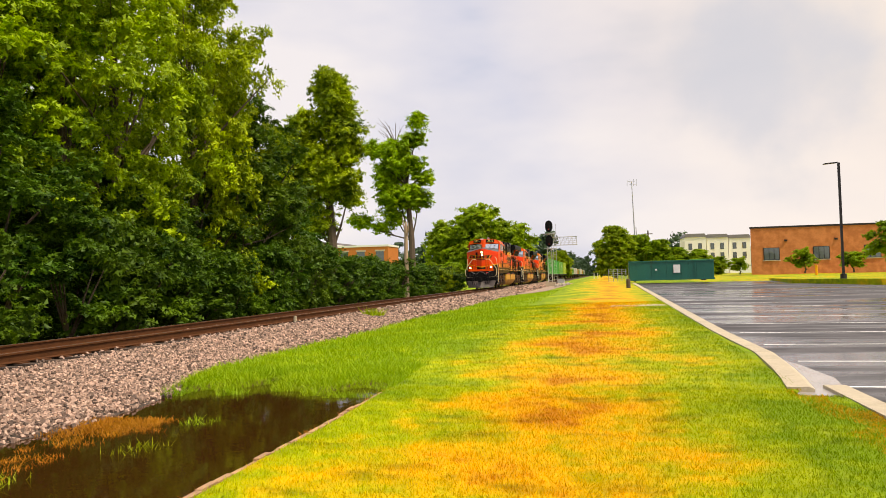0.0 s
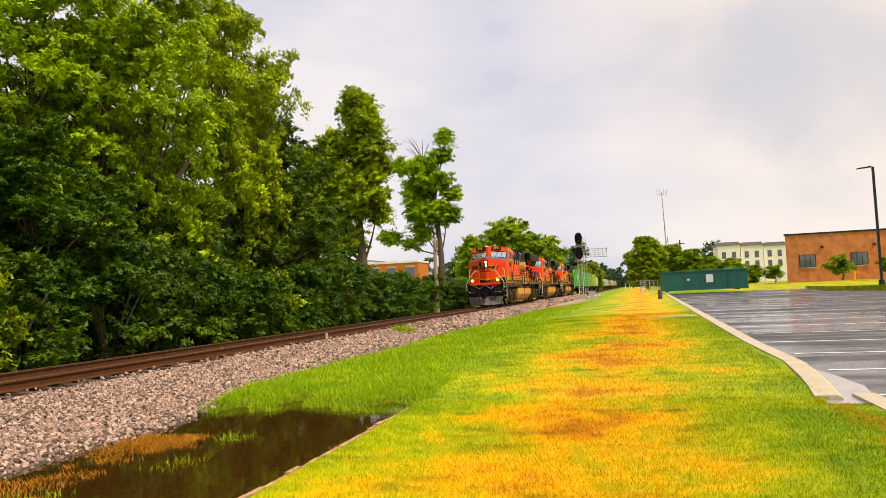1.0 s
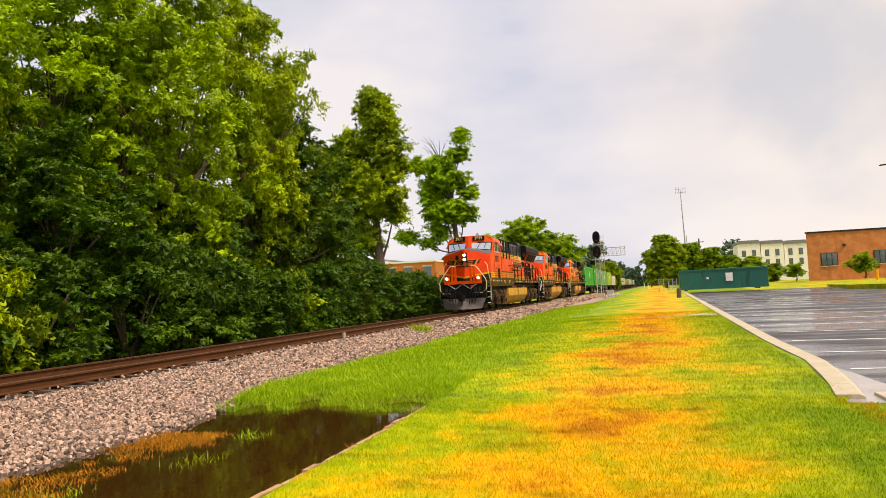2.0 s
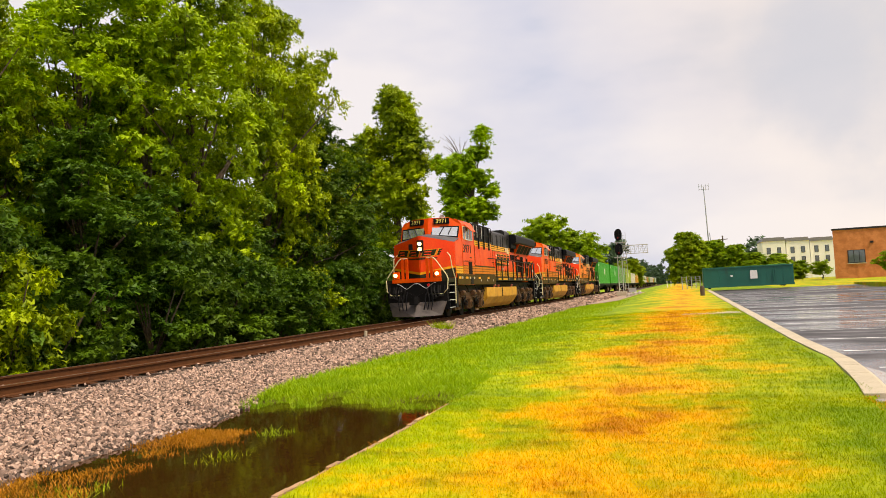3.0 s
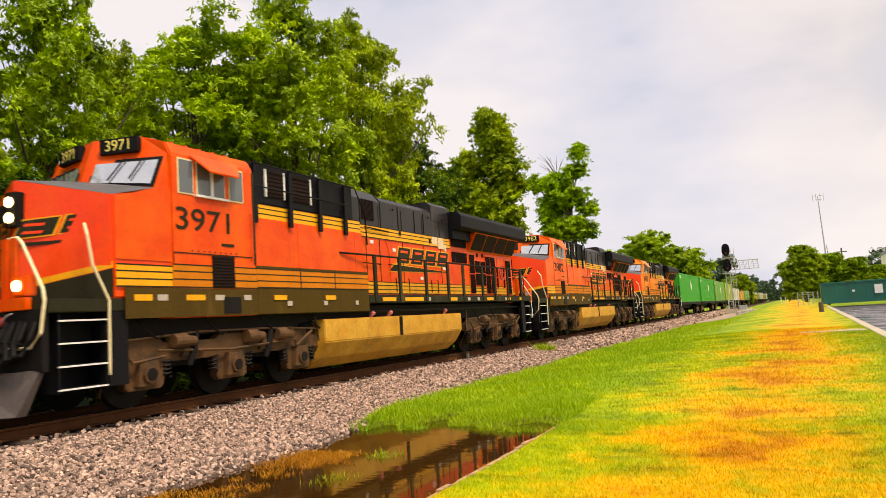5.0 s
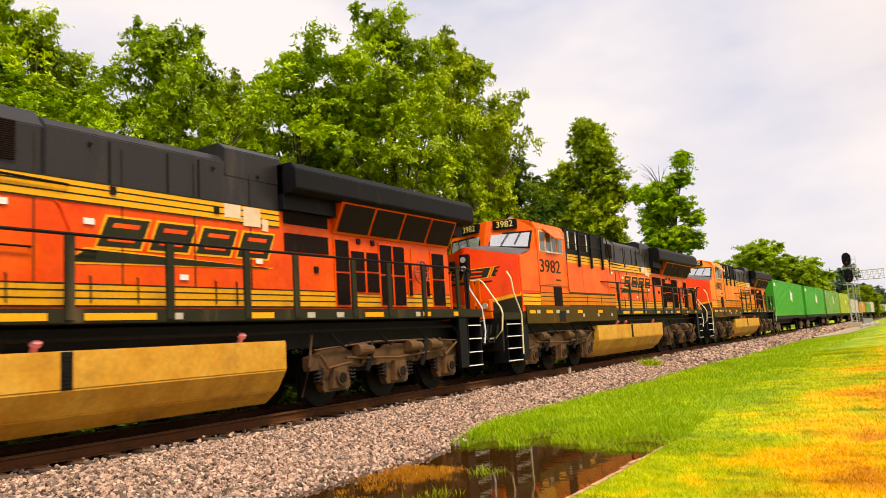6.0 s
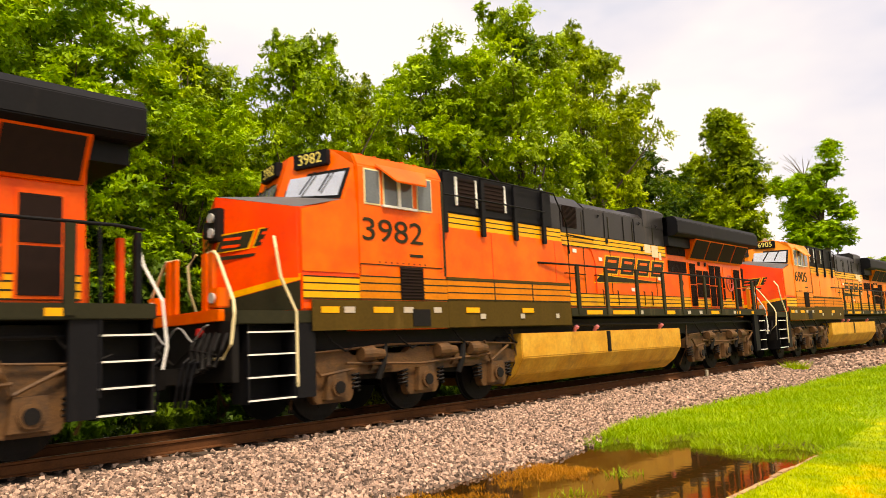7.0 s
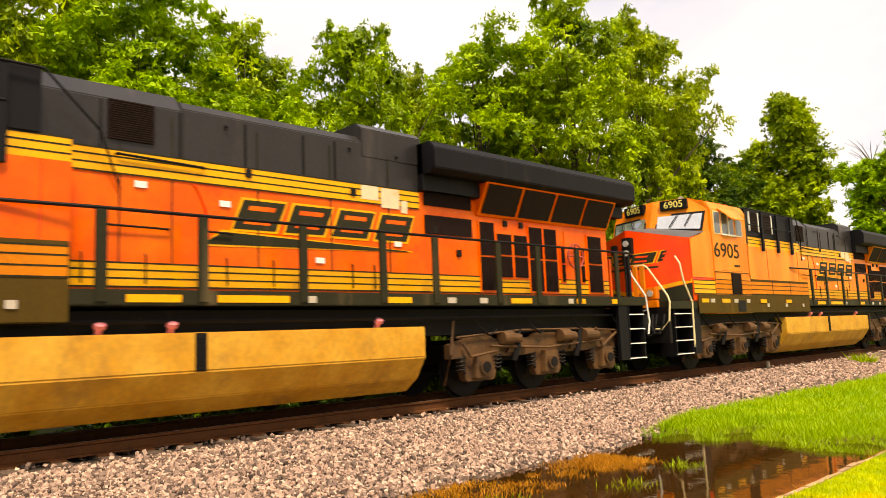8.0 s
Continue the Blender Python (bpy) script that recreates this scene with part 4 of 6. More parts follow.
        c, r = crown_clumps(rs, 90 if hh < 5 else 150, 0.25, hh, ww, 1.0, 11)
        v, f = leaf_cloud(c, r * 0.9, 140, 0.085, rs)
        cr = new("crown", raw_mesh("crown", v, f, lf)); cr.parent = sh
        g = Geo()
        for i in range(7):
            a = rs.uniform(0, 6.28)
            g.tube([(0, 0, 0), (math.cos(a) * 0.5, math.sin(a) * 0.5, 1.0), (math.cos(a) * 1.1, math.sin(a) * 1.1, 2.3)], [0.05, 0.035, 0.012], 5)
        part("trunk", g, BARK, sh)
        kinds.append(sh)
    spots = [[], [], [], []]
    spots[2] += [(-14.4, 12.7, 0, 0.80, 1.05, 20)]
    y = 2.0
    while y < 76:
        k = rnd.choice((0, 1, 1, 2, 0, 1, 0))
        tallness = rnd.uniform(0.8, 1.15) if y < 45 else rnd.uniform(0.62, 0.98)
        spots[k].append((rnd.uniform(-16.6, -15.2), y, 0, rnd.uniform(0.85, 1.25), tallness, rnd.uniform(0, 360)))
        if rnd.random() < 0.65 and y < 43 and not 14 < y < 17:
            spots[3].append((rnd.uniform(-19.0, -17.2), y + 0.6, 0, rnd.uniform(0.85, 1.15), rnd.uniform(0.75, 1.15) * (1 if y < 36 else 0.7), rnd.uniform(0, 360)))
        y += rnd.uniform(1.3, 2.1)
        if 24.4 < y < 27.4:
            y = 27.5
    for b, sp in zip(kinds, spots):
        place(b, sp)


def build_far_woods():
    rs = np.random.RandomState(61)
    dome = lobe_tree(53, "broad dome-crowned tree behind the railway",
                     [(0, 0, 10.6, 5.2, 4.2), (-4.8, 0, 8.2, 4.0, 3.8), (4.8, 0, 7.4, 3.8, 3.8), (0, -1.5, 5.6, 6.0, 4.0), (-6.0, -1, 4.0, 3.2, 3.6), (6.0, -1, 3.8, 3.0, 3.4)],
                     560, 1.45, 170, 0.27, LEAF_FAR, [(0, 0, -0.2), (0.2, 0, 4), (0, 0.2, 9)], 0.4, "trees further along the railway")
    dome.matrix_basis = pose(-21.4, 132, 0.3) @ Matrix.Diagonal((1.2, 1.2, 1.0, 1))
    far = lobe_tree(51, "rounded full-crowned tree further along the railway",
                    [(0.2, 0, 11.2, 2.8, 2.6), (-1.8, 0.4, 8.6, 2.9, 2.6), (2.2, -0.3, 8.0, 2.9, 2.6), (0, 0, 5.4, 4.2, 2.9), (-2.2, -0.5, 3.2, 2.7, 2.4), (2.4, 0.4, 3.0, 2.7, 2.3)],
                    360, 1.4, 190, 0.26, LEAF_FAR, [(0, 0, -0.2), (0.2, 0, 4), (0, 0.2, 10)], 0.35, "trees further along the railway")
    place(far, [(-15.5, 142, 0.3, 0.8, 0.62, 120), (-29, 108, 0.2, 0.6, 0.36, 10), (-24, 100, 0.2, 0.6, 0.42, 10), (-18.5, 90, 0.2, 0.6, 0.40, 60), (-20, 80, 0.2, 0.45, 0.34, 160), (-18.6, 70, 0.1, 0.36, 0.36, 20), (-17.8, 76.5, 0.1, 0.38, 0.38, 260), (-17.2, 84, 0.1, 0.36, 0.36, 75),
                (-11.0, 205, 0.5, 0.85, 0.95, 30), (-15.5, 230, 0.5, 0.95, 1.0, 80),
                (1.8, 98, 1.0, 0.72, 0.82, 200), (4.9, 103, 1.0, 0.70, 0.70, 20), (7.4, 101, 1.0, 0.62, 0.60, 0), (9.8, 100, 1.0, 0.58, 0.46, 260), (12.2, 99, 1.0, 0.52, 0.42, 110), (14.4, 104, 1.0, 0.45, 0.27, 10),
                (9.5, 160, 1.2, 0.8, 0.8, 44)])
    small = make_tree(52, 4.2, 1.7, 0.9, 50, 150, 0.14, LEAF_FAR, BARK, "small ornamental tree in front of the brick building", 0.0, 0.07)
    place(small, [(24.0, 96, 1.1, 1.0, 0.80, 0), (28.2, 92, 1.1, 1.05, 0.82, 90), (31.5, 88, 1.1, 1.1, 1.35, 200), (17.8, 103, 1.1, 0.9, 0.75, 20), (16.5, 112, 1.1, 0.9, 0.9, 250), (24.4, 69.0, 0.86, 1.25, 1.6, 130)])
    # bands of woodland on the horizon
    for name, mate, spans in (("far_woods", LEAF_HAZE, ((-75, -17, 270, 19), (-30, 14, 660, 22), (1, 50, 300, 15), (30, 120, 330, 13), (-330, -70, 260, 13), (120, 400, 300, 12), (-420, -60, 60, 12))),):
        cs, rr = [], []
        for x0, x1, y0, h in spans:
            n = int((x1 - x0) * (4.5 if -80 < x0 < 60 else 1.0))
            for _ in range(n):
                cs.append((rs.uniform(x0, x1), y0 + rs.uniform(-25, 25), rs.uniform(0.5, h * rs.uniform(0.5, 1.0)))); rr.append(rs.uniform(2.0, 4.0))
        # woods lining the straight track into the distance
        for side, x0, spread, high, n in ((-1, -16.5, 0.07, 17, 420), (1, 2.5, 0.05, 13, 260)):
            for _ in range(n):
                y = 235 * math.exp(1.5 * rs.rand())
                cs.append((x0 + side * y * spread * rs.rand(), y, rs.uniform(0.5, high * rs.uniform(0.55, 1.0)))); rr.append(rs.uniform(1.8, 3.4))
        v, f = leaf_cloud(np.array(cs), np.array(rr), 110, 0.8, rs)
        tagged(new(name, raw_mesh(name, v, f, mate)), "distant woodland on the horizon, haze put into its leaf colour", "woods", kind="stuff")


# ---- locomotives: x across (near side positive), y back from the tank's rear corner, z up from the rail
AXLES = ((-12.36, -10.3, -8.24), (1.5, 3.45, 5.4))
POSTS = (-5.25, -3.95, -2.4, -0.9, 0.25, 1.85, 3.0, 4.3, 5.75)


def stripe_set(parent, x, y0, y1, z0, z1, s):
    """Yellow band with three thin dark pinstripes, on a side wall facing s."""
    a, b = (x, x + 0.006) if s > 0 else (-x - 0.006, -x)
    part("yellow_band", Geo().box(a, b, y0, y1, z0, z1), (DUSTY if x == 1.50 else YELLOW), parent, "yellow band")
    a, b = (x + 0.006, x + 0.009) if s > 0 else (-x - 0.009, -x - 0.006)
    for k in (0.0, 0.34, 0.68, 0.97):
        z = z0 + (z1 - z0) * k
        part("pinstripe", Geo().box(a, b, y0, y1, z, z + 0.022), OLIVE, parent, "thin dark pinstripe")


def grille_panel(parent, x, y0, y1, z0, z1, s, slats=9, upright=False, name="grille"):
    """A dark louvred panel with fine slats, standing proud of the wall."""
    sx = lambda d: (x, x + d) if s > 0 else (-x - d, -x)
    a, b = sx(0.015)
    g = Geo().box(a, b, y0, y1, z0, z1)
    a, b = sx(0.03)
    for i in range(slats):
        if upright:
            w = (y1 - y0) / slats
            g.box(a, b, y0 + w * (i + 0.25), y0 + w * (i + 0.6), z0, z1)
        else:
            w = (z1 - z0) / slats
            g.box(a, b, y0, y1, z0 + w * (i + 0.25), z0 + w * (i + 0.6))
    return part(name, g, GRILLE, parent, "dark louvred panel")


def build_truck(parent, ys):
    yc = (ys[0] + ys[2]) / 2
    y0, y1 = ys[0] - 0.75, ys[2] + 0.75
    truck = part("truck", Geo().box(-0.95, 0.95, y0 + 0.3, y1 - 0.3, 0.62, 0.95), GREASE, parent, "dusty three-axle truck")
    for s in (1, -1):
        a, b = sorted((s * 1.08, s * 1.24))
        side = [(y0, 0.72), (y0, 0.98)]
        for y in ys:
            side += [(y - 0.42, 1.05), (y - 0.30, 1.14), (y + 0.30, 1.14), (y + 0.42, 1.05)]
        side += [(y1, 0.98), (y1, 0.72)]
        for y in reversed(ys):
            side += [(y + 0.50, 0.72), (y + 0.40, 0.36), (y + 0.34, 0.30), (y - 0.34, 0.30), (y - 0.40, 0.36), (y - 0.50, 0.72)]
        part("side_frame", Geo().prism(side, a, b, "x"), TRUCK, truck, "cast side frame caked with tan dust", 0.012)
        for y in ys:
            a, b = sorted((s * 1.24, s * 1.36))
            g = Geo().prism([(y - 0.24, 0.36), (y + 0.24, 0.36), (y + 0.19, 0.78), (y - 0.19, 0.78)], a, b, "x")
            g.disc((y, 0.55), 0.15, s * 1.36, s * 1.41, 16)
            part("journal_box", g, TRUCK, truck, "axle bearing housing", 0.008)
            part("bearing_cap", Geo().disc((y, 0.55), 0.10, s * 1.41, s * 1.43, 14), GREASE, truck)
            for q in (-0.47, 0.47):
                coil = [(s * (1.21 + 0.085 * math.cos(k * 0.785)), y + q + 0.085 * math.sin(k * 0.785), 0.46 + k * 0.0085) for k in range(37)]
                part("spring", Geo().tube(coil, 0.021, 5), GREASE, truck, "black coil spring")
        for k, y in enumerate((ys[0] + 0.75, ys[1] + 0.55, ys[2] - 0.6)):
            part("brake_cylinder", Geo().tube([(s * 1.34, y - 0.24, 1.06), (s * 1.34, y + 0.02, 1.06), (s * 1.34, y + 0.02, 1.06), (s * 1.34, y + 0.26, 1.04)], [0.12, 0.14, 0.10, 0.09], 14), TRUCK, truck)
        g = Geo()
        g.tube([(s * 1.30, y0 + 0.1, 1.10), (s * 1.32, yc - 0.9, 1.20), (s * 1.32, yc + 0.9, 1.19), (s * 1.30, y1 - 0.1, 1.12)], 0.022, 6)
        g.tube([(s * 1.34, ys[0] + 0.2, 0.92), (s * 1.34, ys[1] - 0.1, 0.84), (s * 1.34, ys[2] - 0.2, 0.93)], 0.028, 6)
        g.tube([(s * 1.32, ys[0] - 0.5, 1.0), (s * 1.36, ys[0] - 0.35, 0.75), (s * 1.32, ys[0] + 0.35, 0.82)], 0.03, 6)
        g.tube([(s * 1.33, ys[2] - 0.35, 1.2), (s * 1.36, ys[2] - 0.2, 0.80), (s * 1.33, ys[2] + 0.4, 1.08)], 0.03, 6)
        part("brake_rigging", g, TRUCK, truck, "brake pipes and rods")
        for k in range(4):
            y = y0 + 0.5 + k * (y1 - y0 - 1.0) / 3
            part("cable", Geo().tube([(s * 1.30, y, 1.50), (s * 1.36, y + 0.15, 1.28), (s * 1.33, y + 0.45, 1.12), (s * 1.30, y + 0.7, 1.22)], 0.018, 5), GREASE, truck, "slack black cable")
        part("sand_pipe", Geo().tube([(s * 1.25, y0 + 0.1, 1.4), (s * 1.28, y0 - 0.02, 0.8), (s * 0.95, y0 + 0.1, 0.25)], 0.025, 6), TRUCK, truck)
        part("sand_pipe", Geo().tube([(s * 1.25, y1 - 0.1, 1.4), (s * 1.28, y1 + 0.02, 0.8), (s * 0.95, y1 - 0.1, 0.25)], 0.025, 6), TRUCK, truck)
        for k in (0, 1):
            y = (ys[k] + ys[k + 1]) / 2
            part("damper", Geo().tube([(s * 1.30, y - 0.1, 0.62), (s * 1.32, y, 0.9), (s * 1.30, y + 0.08, 1.22)], [0.05, 0.07, 0.05], 8), GREASE, truck)
            part("frame_lug", Geo().prism([(y - 0.28, 0.78), (y + 0.28, 0.78), (y + 0.16, 0.98), (y - 0.16, 0.98)], s * 1.24, s * 1.30, "x"), TRUCK, truck, "", 0.01)
        part("builder_plate", Geo().box(*sorted((s * 1.24, s * 1.25)), ys[2] - 1.0, ys[2] - 0.75, 0.90, 0.96), YELLOW, truck)
    for y in ys:
        g = Geo().tube([(-0.9, 0, 0), (0.9, 0, 0)], 0.09, 10)
        for s in (1, -1):
            g.tube([(s * 0.69, 0, 0), (s * 0.72, 0, 0), (s * 0.72, 0, 0), (s * 0.82, 0, 0), (s * 0.83, 0, 0)], [0.56, 0.56, 0.53, 0.52, 0.44], 30)
            for k in range(6):
                q = k * math.pi / 3
                g.tube([(s * 0.83, 0.27 * math.cos(q), 0.27 * math.sin(q)), (s * 0.845, 0.27 * math.cos(q), 0.27 * math.sin(q))], 0.05, 8)
        w = part("wheelset", g, GREASE, truck, "dark steel wheels on their axle")
        w.matrix_basis = pose(0, y, 0.53)
    return truck


def build_locomotive():
    loco = thing("locomotive", "orange freight diesel locomotive with black roof", "locomotive", "locomotives of the train")
    # underframe, deck and side sill
    part("underframe", Geo().box(-1.1, 1.1, -14.1, 6.8, 1.15, 1.62), GREASE, loco, "", 0.01)
    part("deck", Geo().box(-1.5, 1.5, -5.6, 6.85, 1.66, 1.86), OLIVE, loco, "dark side sill and walkway", 0.012)
    part("front_deck", Geo().box(-1.47, 1.47, -14.25, -12.9, 1.58, 1.78), OLIVE, loco, "", 0.012)
    for s in (1, -1):
        x = s * 1.503
        for k, (y, w, c) in enumerate(((-4.6, 0.7, YELLOW), (-3.2, 1.1, YELLOW), (-2.3, 0.22, PLATE), (-0.6, 0.55, YELLOW), (0.6, 0.2, PLATE), (1.4, 0.2, PLATE), (2.45, 0.6, YELLOW), (4.0, 0.16, PLATE), (4.35, 0.3, YELLOW), (5.6, 0.25, YELLOW))):
            a, b = sorted((x, x + s * 0.006))
            part("reflector", Geo().box(a, b, y - w / 2, y + w / 2, 1.70, 1.80), c, loco, "yellow reflective strip" if c is YELLOW else "small white plate")
    # fuel tank
    tank = [(1.45, 1.31), (1.45, 0.80), (1.22, 0.45), (0.9, 0.22)]
    g = Geo().prism(tank + [(-p, q) for p, q in reversed(tank)], -7.5, 0.0, "y")
    ft = part("fuel_tank", g, TANK, loco, "tan dusty fuel tank with bevelled lower side", 0.02)
    for s in (1, -1):
        g = Geo()
        for k in range(9):
            part("gauge_rung", Geo().box(*sorted((s * 1.461, s * 1.475)), -4.02, -3.90, 0.83 + k * 0.05, 0.86 + k * 0.05), GREASE, ft)
        g.box(*sorted((s * 1.45, s * 1.46)), -4.04, -3.88, 0.80, 1.30)
        part("gauge_plate", g, GREASE, ft, "narrow level gauge")
        for y in (-5.2, -4.3, -0.9):
            part("filler_cap", Geo().tube([(s * 1.26, y, 1.31), (s * 1.30, y, 1.38), (s * 1.31, y, 1.40), (s * 1.34, y, 1.45), (s * 1.35, y, 1.465)], [0.045, 0.045, 0.075, 0.075, 0.03], 12), PINK, ft, "faded pink filler cap")
        part("air_pipe", Geo().tube([(s * 1.3, -9.8, 1.5), (s * 1.32, -7.6, 1.47), (s * 1.32, 0.2, 1.45), (s * 1.3, 6.4, 1.46)], 0.03, 6), GREASE, loco, "pipe run under the sill")
    part("air_reservoir", Geo().tube([(1.05, -8.0, 1.08), (1.05, -7.9, 1.08), (1.05, -7.6, 1.08)], [0.15, 0.2, 0.2], 12), GREASE, loco)
    # cab with nose
    sec = [(-1.5, 1.45), (1.5, 1.45), (1.5, 4.28), (1.38, 4.50), (0.85, 4.68), (-0.85, 4.68), (-1.38, 4.50), (-1.5, 4.28)]
    cab = part("cab", Geo().prism(sec, -11.95, -9.8, "y"), ORANGE, loco, "orange wide cab", 0.025)
    # windscreen wall, leaning back, both halves swept to a shallow V
    g = Geo().add([(-1.46, -11.97, 4.28), (1.46, -11.97, 4.28), (1.46, -12.29, 3.42), (0, -12.60, 3.66), (-1.46, -12.29, 3.42), (0.90, -12.0, 4.66), (-0.90, -12.0, 4.66),
                   (1.46, -11.90, 3.3), (-1.46, -11.90, 3.3), (0, -12.36, 4.34), (0, -12.24, 4.67), (0.85, -11.9, 4.675), (-0.85, -11.9, 4.675)],
                  [(9, 3, 2, 1), (0, 4, 3, 9), (1, 5, 10, 9), (9, 10, 6, 0), (1, 2, 7), (0, 8, 4), (5, 11, 12, 6, 10)])
    part("windscreen_wall", g, ORANGE, cab)
    for s in (1, -1):
        # panes lie in the leaning plane
        def on(xx, zz):
            return (s * xx, -11.97 - (4.28 - zz) * 0.376 - 0.39 * (1 - xx / 1.46) - 0.014, zz)
        pts = [on(0.20, 3.86), on(1.34, 3.73), on(1.36, 4.17), on(0.20, 4.20)]
        fr = [on(0.15, 3.81), on(1.40, 3.67), on(1.42, 4.23), on(0.15, 4.26)]
        k = Vector((0, -0.02, 0))
        win = part("windscreen_frame", Geo().add(fr, [(0, 1, 2, 3)]), GREASE, cab)
        part("windscreen", Geo().add([Vector(p) + k for p in pts], [(0, 1, 2, 3)]), PALE_GLASS, win, "windscreen reflecting the bright sky")
        part("wiper", Geo().tube([Vector(on(0.75, 4.24)) + 3 * k, Vector(on(0.55, 3.85)) + 3 * k], 0.014, 5), GREASE, win)
        part("wiper", Geo().tube([Vector(on(1.1, 4.22)) + 3 * k, Vector(on(0.95, 3.85)) + 3 * k], 0.014, 5), GREASE, win)
    # nose with a shallow V in plan and top
    g = Geo().add([(-1.47, -13.12, 1.78), (0, -13.80, 1.78), (1.47, -13.12, 1.78), (1.47, -11.9, 1.78), (-1.47, -11.9, 1.78),
                   (-1.47, -13.16, 3.41), (0, -13.74, 3.75), (1.47, -13.16, 3.41), (1.47, -11.9, 3.64), (-1.47, -11.9, 3.64), (0, -11.9, 3.80)],
                  [(0, 1, 6, 5), (1, 2, 7, 6), (2, 3, 8, 7), (4, 0, 5, 9), (0, 4, 3, 2, 1), (8, 3, 4, 9, 10)])
    nose = part("nose", g, RED, loco, "red-orange front nose with a shallow central crease", 0.03)
    g = Geo().add([(-1.46, -13.13, 3.415), (0, -13.71, 3.755), (1.46, -13.13, 3.415), (1.46, -12.24, 3.64), (-1.46, -12.24, 3.64), (0, -12.56, 3.90)], [(0, 1, 5, 4), (1, 2, 3, 5)])
    part("anti_glare_panel", g, DULL, nose, "weathered grey anti-glare top")
    for s in (1, -1):
        x0 = s * 1.475
        a, b = sorted((x0, x0 + s * 0.01))
        part("nose_cheek", Geo().prism([(-13.10, 2.4), (-11.95, 2.4), (-11.95, 3.66), (-12.24, 3.64), (-13.10, 3.38)], a, b, "x"), ORANGE, nose, "orange nose side")
        stripe_set(nose, 1.49, -13.1, -11.95, 1.96, 2.32, s)
        # front bands follow the crease
        def fr(t, z, out=0.012):
            return (s * 1.47 * t, -13.80 + 0.68 * t - out, z)
        part("front_band", Geo().add([fr(0, 1.98), fr(1, 2.26), fr(1, 2.36), fr(0, 2.08)], [(0, 1, 2, 3)]), YELLOW, nose, "yellow V-shaped band")
        part("front_lower_panel", Geo().add([fr(0, 1.80), fr(1, 1.80), fr(1, 2.25), fr(0, 1.97)], [(0, 1, 2, 3)]), OLIVE, nose, "dark lower nose panel")
        # emblem as plain slanted blocks
        for k in range(2):
            t0 = 0.05 + k * 0.44
            zz = lambda t: 2.80 + 0.10 * t
            for grow, mt, out, nm, lb in ((0.022, YELLOW, 0.014, "emblem_rim", "yellow emblem rim"), (0.0, OLIVE, 0.018, "emblem_block", "dark emblem block")):
                q = [fr(t0 - grow, zz(t0) - grow, out), fr(t0 + 0.37 + grow, zz(t0 + 0.37) - grow, out), fr(t0 + 0.37 + s * 0.08 + grow, zz(t0 + 0.37) + 0.27 + grow, out), fr(t0 + s * 0.08 - grow, zz(t0) + 0.27 + grow, out)]
                part(nm, Geo().add(q, [(0, 1, 2, 3)]), mt, nose, lb)
            for za, ta, tb in ((2.86, 0.07, 0.27), (2.98, 0.09, 0.29)):
                ta, tb, za = t0 + ta, t0 + tb, za + 0.10 * t0
                part("emblem_slot", Geo().add([fr(ta, za, 0.021), fr(tb, za, 0.021), fr(tb + s * 0.02, za + 0.045, 0.021), fr(ta + s * 0.02, za + 0.045, 0.021)], [(0, 1, 2, 3)]), RED, nose)
        q = [fr(0.0, 2.66, 0.016), fr(0.85, 2.72, 0.016), fr(0.85, 2.75, 0.016), fr(0.0, 2.73, 0.016)]
        part("emblem_bar", Geo().add(q, [(0, 1, 2, 3)]), OLIVE, nose, "dark emblem bar")
        # cab side: window band, visor, battery door, skirt
        y0 = -11.85
        for ya, yb, gl in ((-11.80, -11.42, GLASS), (-11.36, -10.62, GLASS), (-10.52, -10.12, GLASS)):
            a, b = sorted((s * 1.497, s * 1.515))
            w = part("side_window_frame", Geo().box(a, b, ya, yb, 3.60, 4.24), CREAM, cab, "pale window frame", 0.008)
            a, b = sorted((s * 1.514, s * 1.520))
            part("side_window", Geo().box(a, b, ya + 0.028, yb - 0.028, 3.63, 4.21), gl, w, "dark cab side window")
        a, b = sorted((s * 1.518, s * 1.54))
        part("window_post", Geo().box(a, b, -11.02, -10.95, 3.62, 4.16), WHITE, cab, "pale sliding window post")
        part("window_ledge", Geo().box(*sorted((s * 1.50, s * 1.56)), -11.4, -10.55, 3.585, 3.625), WHITE, cab)
        g = Geo().add([(s * 1.51, -11.52, 4.34), (s * 1.51, -10.26, 4.34), (s * 1.80, -10.55, 4.02), (s * 1.80, -11.28, 4.02), (s * 1.51, -11.52, 4.31), (s * 1.51, -10.26, 4.31), (s * 1.79, -10.55, 3.99), (s * 1.79, -11.28, 3.99)],
                      [(0, 1, 2, 3), (7, 6, 5, 4), (3, 2, 6, 7), (0, 3, 7, 4), (1, 5, 6, 2)])
        part("sun_visor", g, ORANGE, cab, "orange awning over the cab window")
        stripe_set(cab, 1.50, -11.95, -9.8, 1.96, 2.36, s)
        a, b = sorted((s * 1.50, s * 1.512))
        part("skirt_panel", Geo().box(a, b, -12.95, -9.8, 1.46, 1.95), SKIRT, cab, "dusty olive lower panel")
        part("panel_line", Geo().box(a, b, -11.93, -9.82, 2.56, 2.575), OLIVE, cab)
        part("panel_line", Geo().box(*sorted((s * 1.50, s * 1.505)), -11.93, -11.915, 1.96, 2.56), OLIVE, cab)
        part("panel_line", Geo().box(*sorted((s * 1.50, s * 1.507)), -9.86, -9.80, 2.42, 4.25), OLIVE, cab)
        part("door_plate", Geo().box(*sorted((s * 1.50, s * 1.512)), -10.75, -10.42, 2.74, 2.79), OLIVE, cab)
